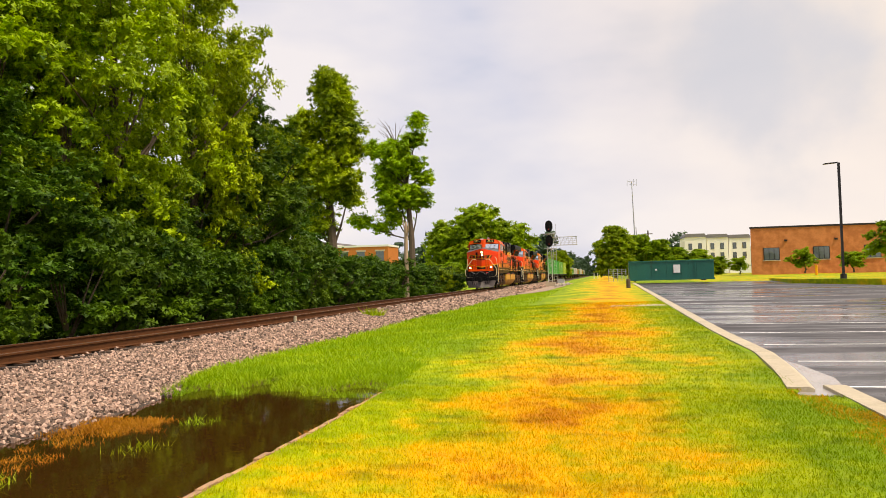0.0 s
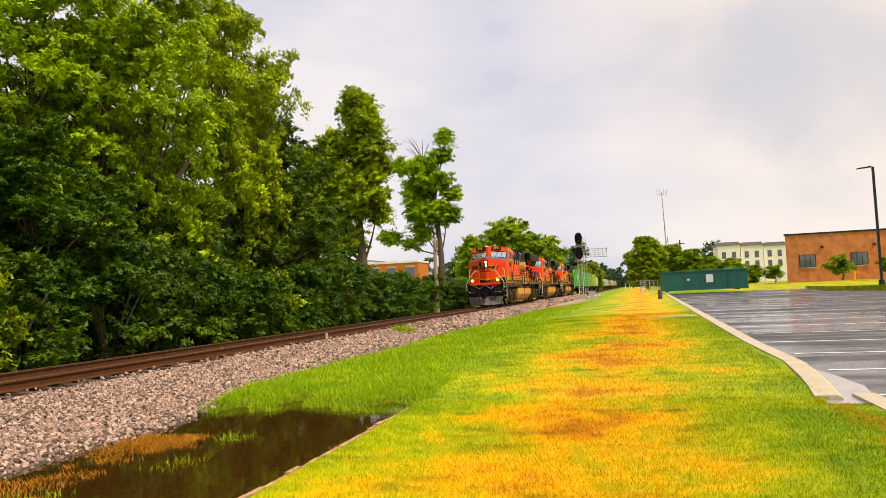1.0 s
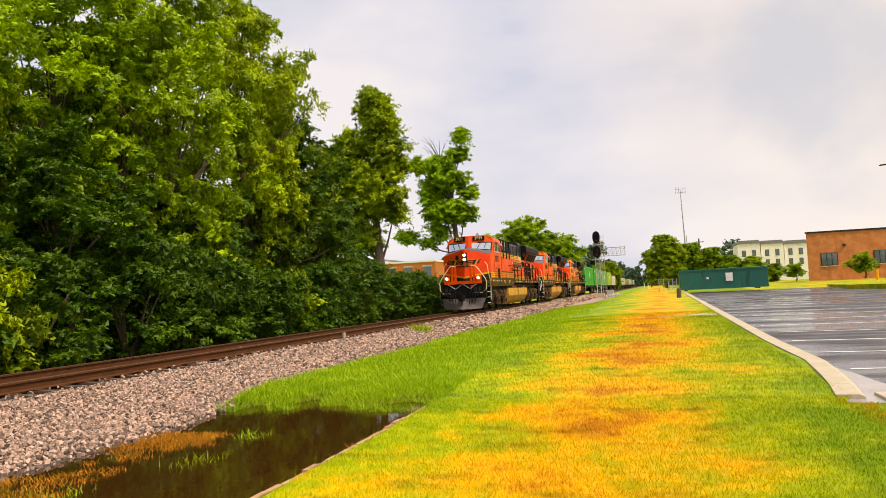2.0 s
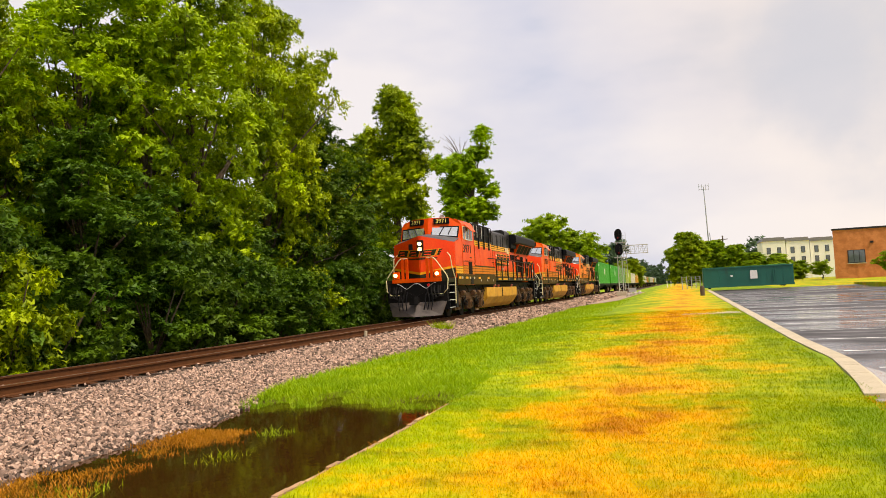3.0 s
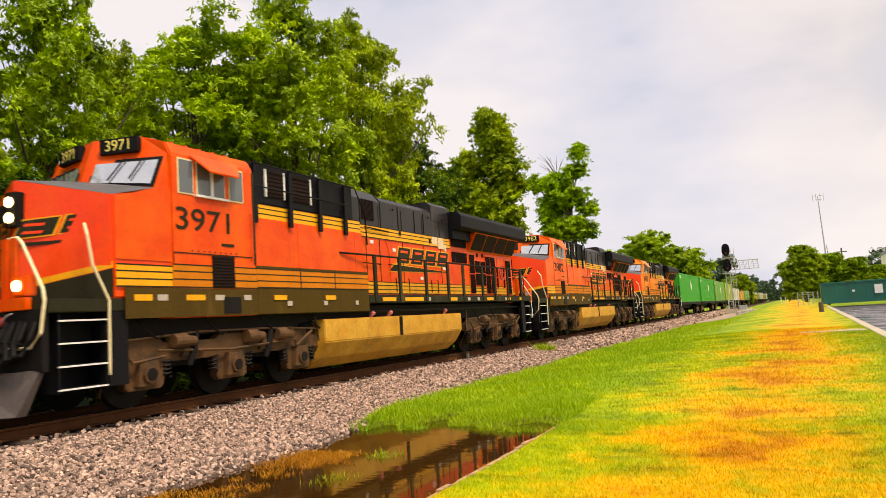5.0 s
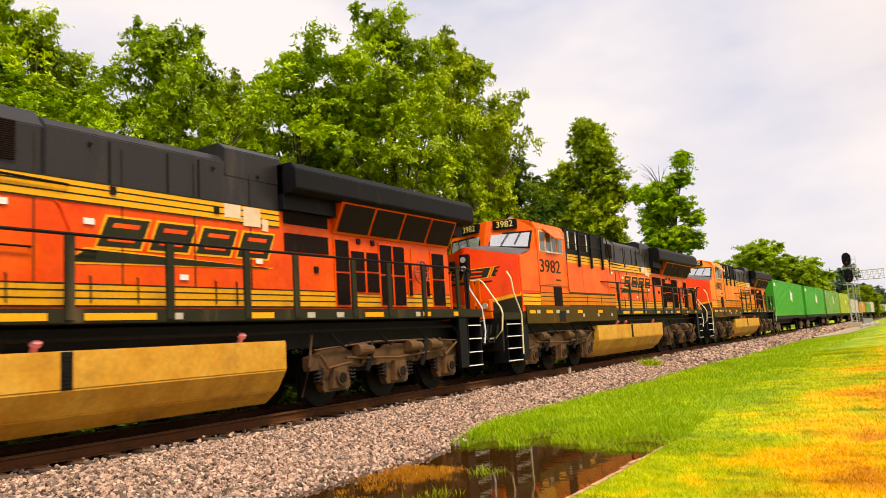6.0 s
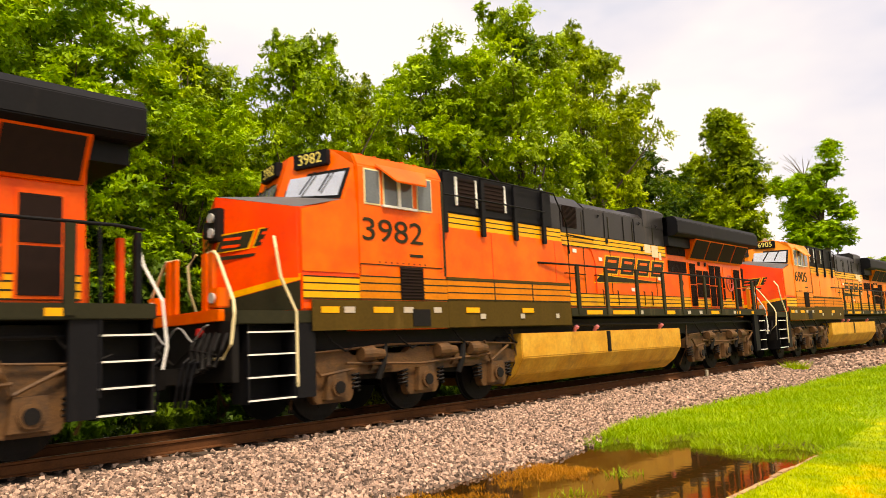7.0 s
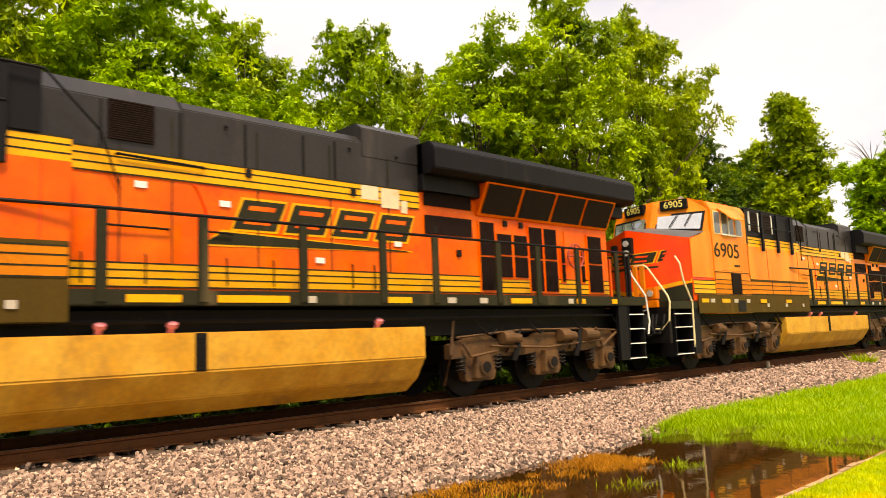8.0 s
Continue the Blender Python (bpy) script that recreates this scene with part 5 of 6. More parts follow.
        for k in range(9):
            part("rivet_plate", Geo().box(*sorted((s * 1.50, s * 1.508)), -11.5 + k * 0.14, -11.47 + k * 0.14, 2.60, 2.625), OLIVE, cab)
        part("grab_iron", Geo().tube([(s * 1.50, -9.95, 2.5), (s * 1.56, -9.95, 2.52), (s * 1.56, -9.95, 3.4), (s * 1.50, -9.95, 3.42)], 0.014, 6), ORANGE, cab)
        grille_panel(cab, 1.512, -11.02, -10.45, 1.98, 2.55, s, 10)
        part("foot_pocket", Geo().box(*sorted((s * 1.512, s * 1.525)), -10.75, -10.3, 1.50, 1.80), GREASE, cab)
        for y, w, c in ((-12.6, 0.36, YELLOW), (-12.2, 0.22, PLATE), (-11.45, 0.45, YELLOW), (-10.85, 0.24, PLATE), (-10.1, 0.2, PLATE), (-9.1, 0.4, YELLOW), (-8.8, 0.16, PLATE), (-7.3, 0.4, YELLOW), (-7.5, 0.14, PLATE), (-6.2, 0.12, PLATE)):
            part("reflector", Geo().box(*sorted((s * 1.512, s * 1.52)), y - w / 2, y + w / 2, 1.74 - (0.12 if w < 0.2 else 0), 1.84 - (0.12 if w < 0.2 else 0)), c, loco, "yellow reflective strip" if c is YELLOW else "small white plate")
        # equipment box behind the cab
        a, b = sorted((s * 1.0, s * 1.5))
        part("equipment_box", Geo().box(a, b, -9.79, -5.6, 1.46, 2.42), SKIRT, loco, "dusty olive equipment box", 0.012)
        stripe_set(loco, 1.50, -9.79, -5.62, 1.98, 2.36, s)
        for y in (-8.4, -7.1):
            part("panel_seam", Geo().box(*sorted((s * 1.509, s * 1.514)), y, y + 0.03, 1.97, 2.40), OLIVE, loco)
        part("side_panel", Geo().box(*sorted((s * 0.9, s * 1.34)), -9.79, -5.55, 2.42, 3.42), ORANGE, loco, "orange side body panel", 0.015)
        for y in (-8.2, -5.9):
            part("panel_seam", Geo().box(*sorted((s * 1.338, s * 1.348)), y, y + 0.02, 2.45, 3.40), RED, loco)
        stripe_set(loco, 1.06, -5.55, 0.3, 1.92, 2.24, s)
        stripe_set(loco, 1.30, -9.79, -5.55, 3.40, 3.72, s)
        stripe_set(loco, 1.06, -5.55, 0.3, 3.40, 3.72, s)
        stripe_set(loco, 1.06, 0.3, 6.05, 1.92, 2.24, s)
        # emblem on the hood side: plain slanted blocks over a tapering bar, yellow rimmed
        for k in range(4):
            yb = -3.30 + k * 0.86
            for grow, mt, lift, nm in ((0.035, YELLOW, 0.008, "emblem_rim"), (0, OLIVE, 0.012, "emblem_block")):
                q = [(yb - grow, 2.80 - grow), (yb + 0.70 + grow, 2.80 - grow), (yb + 0.88 + grow, 3.24 + grow), (yb + 0.18 - grow, 3.24 + grow)]
                part(nm, Geo().prism(q, s * 1.05, s * (1.05 + lift), "x"), mt, loco, "yellow emblem rim" if grow else "dark emblem block")
            for za, ya, yc in ((2.88, 0.17, 0.60), (3.09, 0.25, 0.68)):
                q = [(yb + ya, za), (yb + yc, za), (yb + yc + 0.03, za + 0.07), (yb + ya + 0.03, za + 0.07)]
                part("emblem_slot", Geo().prism(q, s * 1.05, s * 1.0645, "x"), ORANGE, loco)
        for grow, mt, lift in ((0.03, YELLOW, 0.008), (0, OLIVE, 0.012)):
            part("emblem_bar", Geo().prism([(-3.75 - grow, 2.55 - grow), (0.0 + 4 * grow, 2.62), (0.0 + 4 * grow, 2.635), (-3.45 - grow, 2.74 + grow)], s * 1.05, s * (1.05 + lift), "x"), mt, loco)
        for ya, yb, za, zb in ((-0.98, -0.62, 3.47, 3.71), (-0.56, -0.16, 3.36, 3.70), (-0.12, 0.02, 3.30, 3.52)):
            part("faded_patch", Geo().box(*sorted((s * 1.06, s * 1.0705)), ya, yb, za, zb), PEEL, loco, "peeled pale paint patch")
        # door handles and hinge bars along the hood
        for y in (-5.35, -4.55, -3.4, -2.65, -1.2, -0.75):
            part("hinge_bar", Geo().tube([(s * 1.055, y, 1.96), (s * 1.08, y, 1.98), (s * 1.08, y, 2.34), (s * 1.055, y, 2.36)], 0.013, 6), OLIVE, loco)
        for y, w in ((-5.1, 0.85), (-3.75, 0.42)):
            part("grab_iron", Geo().tube([(s * 1.05, y, 2.72), (s * 1.11, y, 2.72), (s * 1.11, y + w, 2.71), (s * 1.05, y + w, 2.71)], 0.016, 6), GREASE, loco, "thin dark grab iron")
        part("grab_iron", Geo().tube([(s * 1.06, -4.95, 3.66), (s * 1.12, -4.95, 3.66), (s * 1.12, -3.75, 3.62), (s * 1.06, -3.75, 3.62)], 0.018, 6), GREASE, loco, "thin dark grab iron")
        part("conduit", Geo().tube([(s * 1.06, -3.9, 3.38), (s * 1.075, -3.85, 3.34), (s * 1.075, -3.7, 3.0), (s * 1.075, -3.7, 2.25)], 0.013, 6), RED, loco, "thin painted conduit")
        # hood access doors
        for y in (-4.9, -4.2, -2.9, -1.6, -0.4):
            part("door_seam", Geo().box(*sorted((s * 1.05, s * 1.064)), y, y + 0.018, 1.95, 4.3), OLIVE, loco)
        for y, z in ((-4.7, 3.25), (-3.5, 3.1), (-1.9, 2.35), (-0.3, 2.7)):
            part("door_plate", Geo().box(*sorted((s * 1.06, s * 1.075)), y, y + 0.16, z, z + 0.09), WHITE, loco, "small white notice")
        # air inlets high behind the cab
        part("inlet_panel", Geo().box(*sorted((s * 1.0, s * 1.33)), -9.79, -5.9, 3.72, 4.55), BLACK, loco, "", 0.02)
        for ya, yb in ((-9.2, -8.65), (-8.4, -7.7)):
            grille_panel(loco, 1.33, ya, yb, 3.88, 4.45, s, 7)
            for yy in (ya - 0.06, yb):
                part("white_trim", Geo().box(*sorted((s * 1.33, s * 1.365)), yy, yy + 0.055, 3.88, 4.46), WHITE, loco, "white vertical strip")
        for y in (-9.70, -8.55, -7.45, -6.40):
            part("roof_stanchion", Geo().prism([(y, 3.30), (y + 0.13, 3.30), (y + 0.13, 4.50), (y + 0.02, 4.50)], s * 1.36, s * 1.42, "x"), BLACK, loco, "black bracket beside the inlets", 0.008)
        part("roof_rail", Geo().tube([(s * 1.42, -9.7, 4.52), (s * 1.42, -5.9, 4.50), (s * 1.25, -5.2, 3.9), (s * 1.1, -4.9, 3.2)], 0.018, 6), BLACK, loco)
        part("roof_rail", Geo().tube([(s * 1.42, -9.7, 4.05), (s * 1.42, -6.3, 4.03)], 0.016, 6), BLACK, loco)
        grille_panel(loco, 1.06, -5.05, -4.45, 3.86, 4.40, s, 18, name="vent")
        # radiator cabin: overhanging wing, sloped screens, louvred doors
        a, b = sorted((s * 1.05, s * 1.52))
        part("radiator_wing", Geo().prism([(s * 0.9, 4.60), (s * 1.40, 4.60), (s * 1.52, 4.46), (s * 1.52, 4.10), (s * 1.40, 4.02), (s * 0.9, 4.02)], 0.3, 6.7, "y"), BLACK, loco, "black overhanging radiator wing", 0.015)
        g = Geo().prism([(s * 1.0, 4.03), (s * 1.40, 4.03), (s * 1.10, 3.42), (s * 1.0, 3.42)], 1.75, 6.05, "y")
        part("sloped_frame", g, ORANGE, loco, "orange frame of the sloped screens")
        for ya in (1.82, 2.88, 3.94, 5.0):
            k = 0.012 * s
            q = [(s * 1.13 + k, ya, 3.46), (s * 1.13 + k, ya + 0.98, 3.46), (s * 1.39 + k, ya + 0.98, 3.99), (s * 1.39 + k, ya, 3.99)]
            part("sloped_screen", Geo().add(q, [(0, 1, 2, 3)]), GRILLE, loco, "dark sloped air screen")
        grille_panel(loco, 1.06, 0.42, 1.62, 3.50, 3.86, s, 22, True)
        grille_panel(loco, 1.06, 0.42, 1.62, 2.98, 3.32, s, 22, True)
        for i, (ya, yb, za, zb) in enumerate(((1.82, 2.22, 1.98, 3.30), (2.30, 2.72, 2.25, 3.10), (2.80, 3.20, 2.25, 3.10), (3.28, 3.68, 1.98, 3.30), (3.76, 4.16, 1.98, 3.30), (4.32, 4.42, 2.2, 2.95), (5.02, 5.12, 2.2, 2.95), (5.30, 5.80, 1.98, 3.24))):
            d = part("louvred_door", Geo().box(*sorted((s * 1.05, s * 1.078)), ya - 0.04, yb + 0.04, za - 0.05, zb + 0.05), ORANGE, loco, "orange-framed louvred door", 0.008)
            grille_panel(d, 1.075, ya, yb, za, (za + zb) / 2 - 0.02, s, 10, True)
            grille_panel(d, 1.075, ya, yb, (za + zb) / 2 + 0.02, zb, s, 10, True)
        part("brake_recess", Geo().box(*sorted((s * 1.055, s * 1.07)), 4.46, 4.98, 2.25, 3.3), ORANGE, loco)
        g = Geo()
        ring = [(s * 1.16, 4.72 + 0.27 * math.cos(k * math.pi / 8), 2.75 + 0.27 * math.sin(k * math.pi / 8)) for k in range(17)]
        g.tube(ring, 0.022, 6)
        for k in range(4):
            q = k * math.pi / 2
            g.tube([(s * 1.14, 4.72, 2.75), (s * 1.16, 4.72 + 0.24 * math.cos(q), 2.75 + 0.24 * math.sin(q))], 0.018, 6)
        part("brake_wheel", g, BRAKE, loco, "red hand brake wheel")
        # walkway handrail
        for y in POSTS:
            part("stanchion", Geo().box(*sorted((s * 1.47, s * 1.52)), y - 0.07, y + 0.07, 1.70, 2.84), OLIVE, loco, "", 0.008)
        part("handrail", Geo().tube([(s * 1.36, -6.6, 2.87), (s * 1.49, -5.3, 2.86), (s * 1.49, 6.3, 2.86), (s * 1.30, 6.75, 2.86)], 0.024, 8), BLACK, loco, "black walkway handrail")
        # steps at both ends
        for ya, yb, f in ((-14.05, -13.22, -1), (6.12, 6.85, 1)):
            st = part("step_well", Geo().box(*sorted((s * 0.97, s * 1.0)), ya, yb, 0.42, 1.75), BLACK, loco, "black step well")
            part("side_plate", Geo().box(*sorted((s * 1.0, s * 1.42)), ya, ya + 0.03, 0.42, 1.75), BLACK, st)
            part("side_plate", Geo().box(*sorted((s * 1.0, s * 1.42)), yb - 0.03, yb, 0.42, 1.75), BLACK, st)
            for k in range(4):
                z = 0.46 + k * 0.33
                part("tread", Geo().box(*sorted((s * 1.05, s * 1.40)), ya, yb, z, z + 0.03), BLACK, st)
                part("tread_edge", Geo().box(*sorted((s * 1.40, s * 1.43)), ya, yb, z, z + 0.024), WHITE, st, "white step edge")
            part("end_plate", Geo().box(*sorted((s * 1.38, s * 1.46)), (yb if f < 0 else ya - 0.35), (yb + 0.35 if f < 0 else ya), 0.45, 1.66), BLACK, loco)
            if f < 0:
                part("grab_rail", Geo().tube([(s * 1.44, -13.2, 0.62), (s * 1.47, -13.22, 1.75), (s * 1.40, -13.45, 2.30), (s * 1.36, -13.50, 2.75), (s * 1.20, -13.42, 2.95)], 0.024, 8), CREAM, loco, "cream front handrail")
                part("grab_rail", Geo().tube([(s * 0.75, -14.34, 1.10), (s * 1.22, -14.34, 1.10), (s * 1.42, -14.32, 1.30), (s * 1.45, -14.28, 1.75), (s * 1.38, -14.25, 1.92), (s * 0.86, -14.2, 2.64), (s * 0.76, -14.2, 2.72), (s * 0.45, -14.15, 2.72)], 0.024, 8), CREAM, loco, "cream front handrail")
            else:
                part("grab_rail", Geo().tube([(s * 1.45, 6.15, 0.7), (s * 1.47, 6.14, 1.8), (s * 1.49, 6.1, 2.84)], 0.02, 8), BLACK, loco)
                part("grab_rail", Geo().tube([(s * 1.45, 6.95, 1.0), (s * 1.47, 7.0, 1.3), (s * 1.44, 6.95, 1.9), (s * 1.2, 6.8, 2.4), (s * 1.1, 6.75, 2.84)], 0.02, 8), WHITE, loco, "white rear handrail")
        for y0, y1 in ((6.7, 6.78),):
            part("end_stanchion", Geo().box(*sorted((s * 0.55, s * 0.67)), y0, y1, 1.7, 2.84), ORANGE, loco)
            part("end_stanchion", Geo().box(*sorted((s * 1.10, s * 1.2)), y0, y1, 1.7, 2.84), BLACK, loco)
        for k in (0.42, 0.62):
            part("end_stanchion", Geo().box(*sorted((s * k, s * (k + 0.12))), -14.22, -14.15, 1.80, 2.72), ORANGE, loco, "orange end railing post")
        part("ditch_light_box", Geo().box(*sorted((s * 0.82, s * 1.12)), -14.35, -14.15, 1.84, 2.14), ORANGE, loco, "orange lamp housing", 0.02)
    # long hood
    part("hood", Geo().prism([(1.05, 1.86), (1.05, 3.73), (-1.05, 3.73), (-1.05, 1.86)], -9.8, 6.08, "y"), ORANGE, loco, "orange engine hood", 0.01)
    part("hood_top", Geo().prism([(1.055, 3.72), (1.055, 4.40), (0.80, 4.68), (-0.80, 4.68), (-1.055, 4.40), (-1.055, 3.72)], -9.79, -4.05, "y"), HOOD_BLACK, loco, "black hood top", 0.015)
    part("hood_top", Geo().prism([(1.05, 3.72), (1.05, 4.44), (0.92, 4.58), (-0.92, 4.58), (-1.05, 4.44), (-1.05, 3.72)], -4.05, 0.32, "y"), HOOD_BLACK, loco, "black hood top", 0.015)
    part("radiator_core", Geo().box(-1.2, 1.2, 0.3, 6.6, 3.74, 4.58), BLACK, loco)
    part("exhaust_housing", Geo().prism([(1.06, 4.2), (1.06, 4.70), (0.9, 4.82), (-0.9, 4.82), (-1.06, 4.70), (-1.06, 4.2)], -0.95, 0.40, "y"), HOOD_BLACK, loco, "raised exhaust housing", 0.015)
    for s in (1, -1):
        for y in (-5.15, -4.1, -3.1, -2.1, -1.5):
            part("hood_seam", Geo().box(*sorted((s * 1.05, s * 1.066)), y, y + 0.03, 3.74, 4.38), GREASE, loco)
        for y in (-3.4, -1.2, -0.2):
            part("lifting_eye", Geo().tube([(s * 1.06, y, 4.25), (s * 1.11, y, 4.28), (s * 1.06, y, 4.31)], 0.018, 6), GREASE, loco)
        for y, z in ((-3.1, 3.58), (-1.2, 3.5), (0.6, 3.0), (1.2, 2.6), (2.52, 3.26), (3.0, 3.26)):
            part("door_latch", Geo().box(*sorted((s * 1.05, s * 1.09)), y, y + 0.10, z, z + 0.12), GREASE, loco)
    for y, z in ((-8.6, 4.67), (-6.9, 4.67), (-3.8, 4.575), (-2.2, 4.575)):
        part("roof_hatch", Geo().box(-0.6, 0.6, y, y + 0.9, z, z + 0.05), BLACK, loco, "", 0.01)
    for y in (-11.5, -11.15, -10.8, -10.45, -10.1):
        part("roof_vent", Geo().box(0.80, 1.06, y, y + 0.07, 4.56, 4.635), RED, cab)
    part("horn", Geo().tube([(0.3, -10.6, 4.78), (0.3, -11.1, 4.80), (0.3, -11.2, 4.80)], [0.03, 0.05, 0.10], 10), SILVER, cab, "silver horn")
    part("antenna_dome", Geo().tube([(-0.4, -10.9, 4.66), (-0.4, -10.9, 4.76), (-0.4, -10.9, 4.80)], [0.2, 0.18, 0.08], 12), WHITE, cab)
    # front end
    part("front_sill", Geo().box(-1.15, 1.15, -14.36, -14.26, 1.64, 1.82), ORANGE, loco, "orange front sill beam", 0.01)
    part("pilot_plate", Geo().box(-1.40, 1.40, -14.30, -14.18, 0.75, 1.64), GREASE, loco, "black pilot plate", 0.01)
    for y, d in ((-14.3, -1), (6.85, 1)):
        c = part("coupler", Geo().box(-0.11, 0.11, min(y, y + d * 0.42), max(y, y + d * 0.42), 0.72, 0.98), GREASE, loco, "", 0.02)
        part("knuckle", Geo().prism([(-0.2, y + d * 0.40), (0.16, y + d * 0.36), (0.2, y + d * 0.50), (0.06, y + d * 0.56), (-0.22, y + d * 0.52)], 0.66, 1.02, "z"), GREASE, c, "", 0.02)
        for s in (1, -1):
            for k in range(3):
                xx = s * (0.45 + 0.17 * k)
                part("air_hose", Geo().tube([(xx, y + d * 0.05, 1.2 - 0.06 * k), (xx + 0.03, y + d * 0.25, 1.05), (xx + 0.02, y + d * 0.34, 0.72), (xx - 0.05 * s, y + d * 0.35, 0.42)], 0.025, 7), BLACK, loco, "black rubber hose")
        part("uncoupling_lever", Geo().tube([(-1.2, y + d * 0.12, 1.15), (-0.5, y + d * 0.16, 1.25), (0, y + d * 0.16, 1.02), (0.5, y + d * 0.16, 1.25), (1.2, y + d * 0.12, 1.15)], 0.016, 6), GREASE, loco, "dark steel uncoupling bar")
    for s in (1, -1):
        for k in range(4):
            x, d = s * (0.50 + 0.16 * k), s * (0.26 + 0.05 * (k % 2))
            part("control_hose", Geo().tube([(x, -14.30, 1.48), (x + 0.1 * d, -14.44, 1.30 - 0.05 * k), (x + 0.4 * d, -14.50, 0.84 + 0.05 * k), (x + 0.8 * d, -14.48, 0.88 + 0.04 * k), (x + d, -14.40, 1.22), (x + d, -14.30, 1.46)], 0.036, 7), GREASE, loco, "looped black rubber hose")
    part("chain", Geo().tube([(0.9 * k / 8, -14.39, 1.36 + 0.24 * abs(math.cos(k * math.pi / 8)) ** 1.5) for k in range(-8, 9)], 0.013, 6), SILVER, loco, "safety chain across the front")
    part("marker_lamp", Geo().tube([(0.55, -14.30, 1.50), (0.55, -14.36, 1.50)], 0.07, 12), REDGLOW, loco, "red fitting")
    part("rear_wall", Geo().box(-1.0, 1.0, 6.08, 6.12, 1.9, 4.0), ORANGE, loco)
    for ys in AXLES:
        build_truck(loco, ys)
    part("front_emblem_box", Geo().box(-0.56, -0.38, -13.66, -13.50, 3.12, 3.40), GREASE, nose, "", 0.02)
    part("headlight_box", Geo().box(-0.10, 0.18, -13.83, -13.45, 2.98, 3.54), GREASE, nose, "recessed headlight housing", 0.02)
    return loco


def dress_locomotive(loco, number, lit):
    """Road number, number boards and lamps, which differ from engine to engine."""
    for z in (3.13, 3.38):
        part("headlight", Geo().tube([(0.04, -13.82, z), (0.04, -13.86, z)], 0.082, 16), LAMP if lit else LENS, loco, "lit round headlight" if lit else "unlit round headlight")
    if lit:
        g = Geo().add([(-1.36, -14.28, 0.80), (0, -14.46, 0.70), (1.36, -14.28, 0.80), (1.14, -14.50, 0.16), (0, -14.86, 0.13), (-1.14, -14.50, 0.16), (-1.36, -14.2, 0.80), (1.36, -14.2, 0.80), (1.14, -14.34, 0.16), (-1.14, -14.34, 0.16)],
                      [(0, 1, 4, 5), (1, 2, 3, 4), (0, 6, 7, 2, 1), (5, 4, 3, 8, 9), (2, 7, 8, 3), (0, 5, 9, 6), (6, 9, 8, 7)])
        part("snowplough", g, PLOUGH, loco, "scuffed grey V-shaped plough", 0.008)
    turn = math.degrees(math.atan2(0.33, 1.46))
    for s in (1, -1):
        part("ditch_light", Geo().tube([(s * 0.97, -14.33, 1.99), (s * 0.97, -14.38, 1.99)], 0.080, 16), LAMP if lit else LENS, loco, "lit round ditch light" if lit else "unlit round ditch light")
        # boards stand on the brow of the swept windscreen
        m = pose(s * 0.62, -12.235, 4.49, 90, 0, s * turn)
        b = part("number_board", Geo().box(-0.37, 0.37, -0.135, 0.135, -0.10, 0.035), BLACK, loco, "black number board", 0.01)
        b.matrix_basis = m
        text(number, 0.27, BOARD, b, pose(0, 0, 0.037), "number")
        side = pose(s * 1.506, -11.14, 3.15, 90, 0, 90 if s > 0 else -90) @ Matrix.Diagonal((1.36, 1, 1, 1))
        text(number, 0.56, OLIVE, loco, side, "number", 0.008)


def build_car(y, container, colour, deck=1.38):
    car = thing("container_car", "low black container flat car on the railway", "rail car", "container cars of the train")
    car.matrix_basis = pose(TRACK, y, RAIL)
    part("deck", Geo().box(-1.3, 1.3, 0.25, 17.9, deck - 0.18, deck), GREASE, car, "", 0.01)
    part("centre_beam", Geo().prism([(1.0, deck - 0.18), (4, 0.72), (14.2, 0.72), (17.2, deck - 0.18)], -0.4, 0.4, "x"), GREASE, car)
    for s in (1, -1):
        part("side_sill", Geo().box(*sorted((s * 1.22, s * 1.34)), 0.25, 17.9, deck - 0.26, deck - 0.02), GREASE, car)
    for yc in (2.4, 15.8):
        b = part("bogie", Geo().box(-0.95, 0.95, yc - 0.2, yc + 0.2, 0.5, 0.85), GREASE, car)
        for s in (1, -1):
            part("side_frame", Geo().prism([(yc - 1.1, 0.42), (yc - 0.4, 0.30), (yc + 0.4, 0.30), (yc + 1.1, 0.42), (yc + 1.1, 0.62), (yc + 0.35, 0.86), (yc - 0.35, 0.86), (yc - 1.1, 0.62)], s * 0.98, s * 1.12, "x"), TRUCK, b, "", 0.01)
            for q in (-0.88, 0.88):
                part("wheel", Geo().disc((yc + q, 0.46), 0.46, s * 0.70, s * 0.83, 20), GREASE, b)
    part("coupler", Geo().box(-0.1, 0.1, -0.35, 0.3, 0.72, 0.95), GREASE, car)
    return car


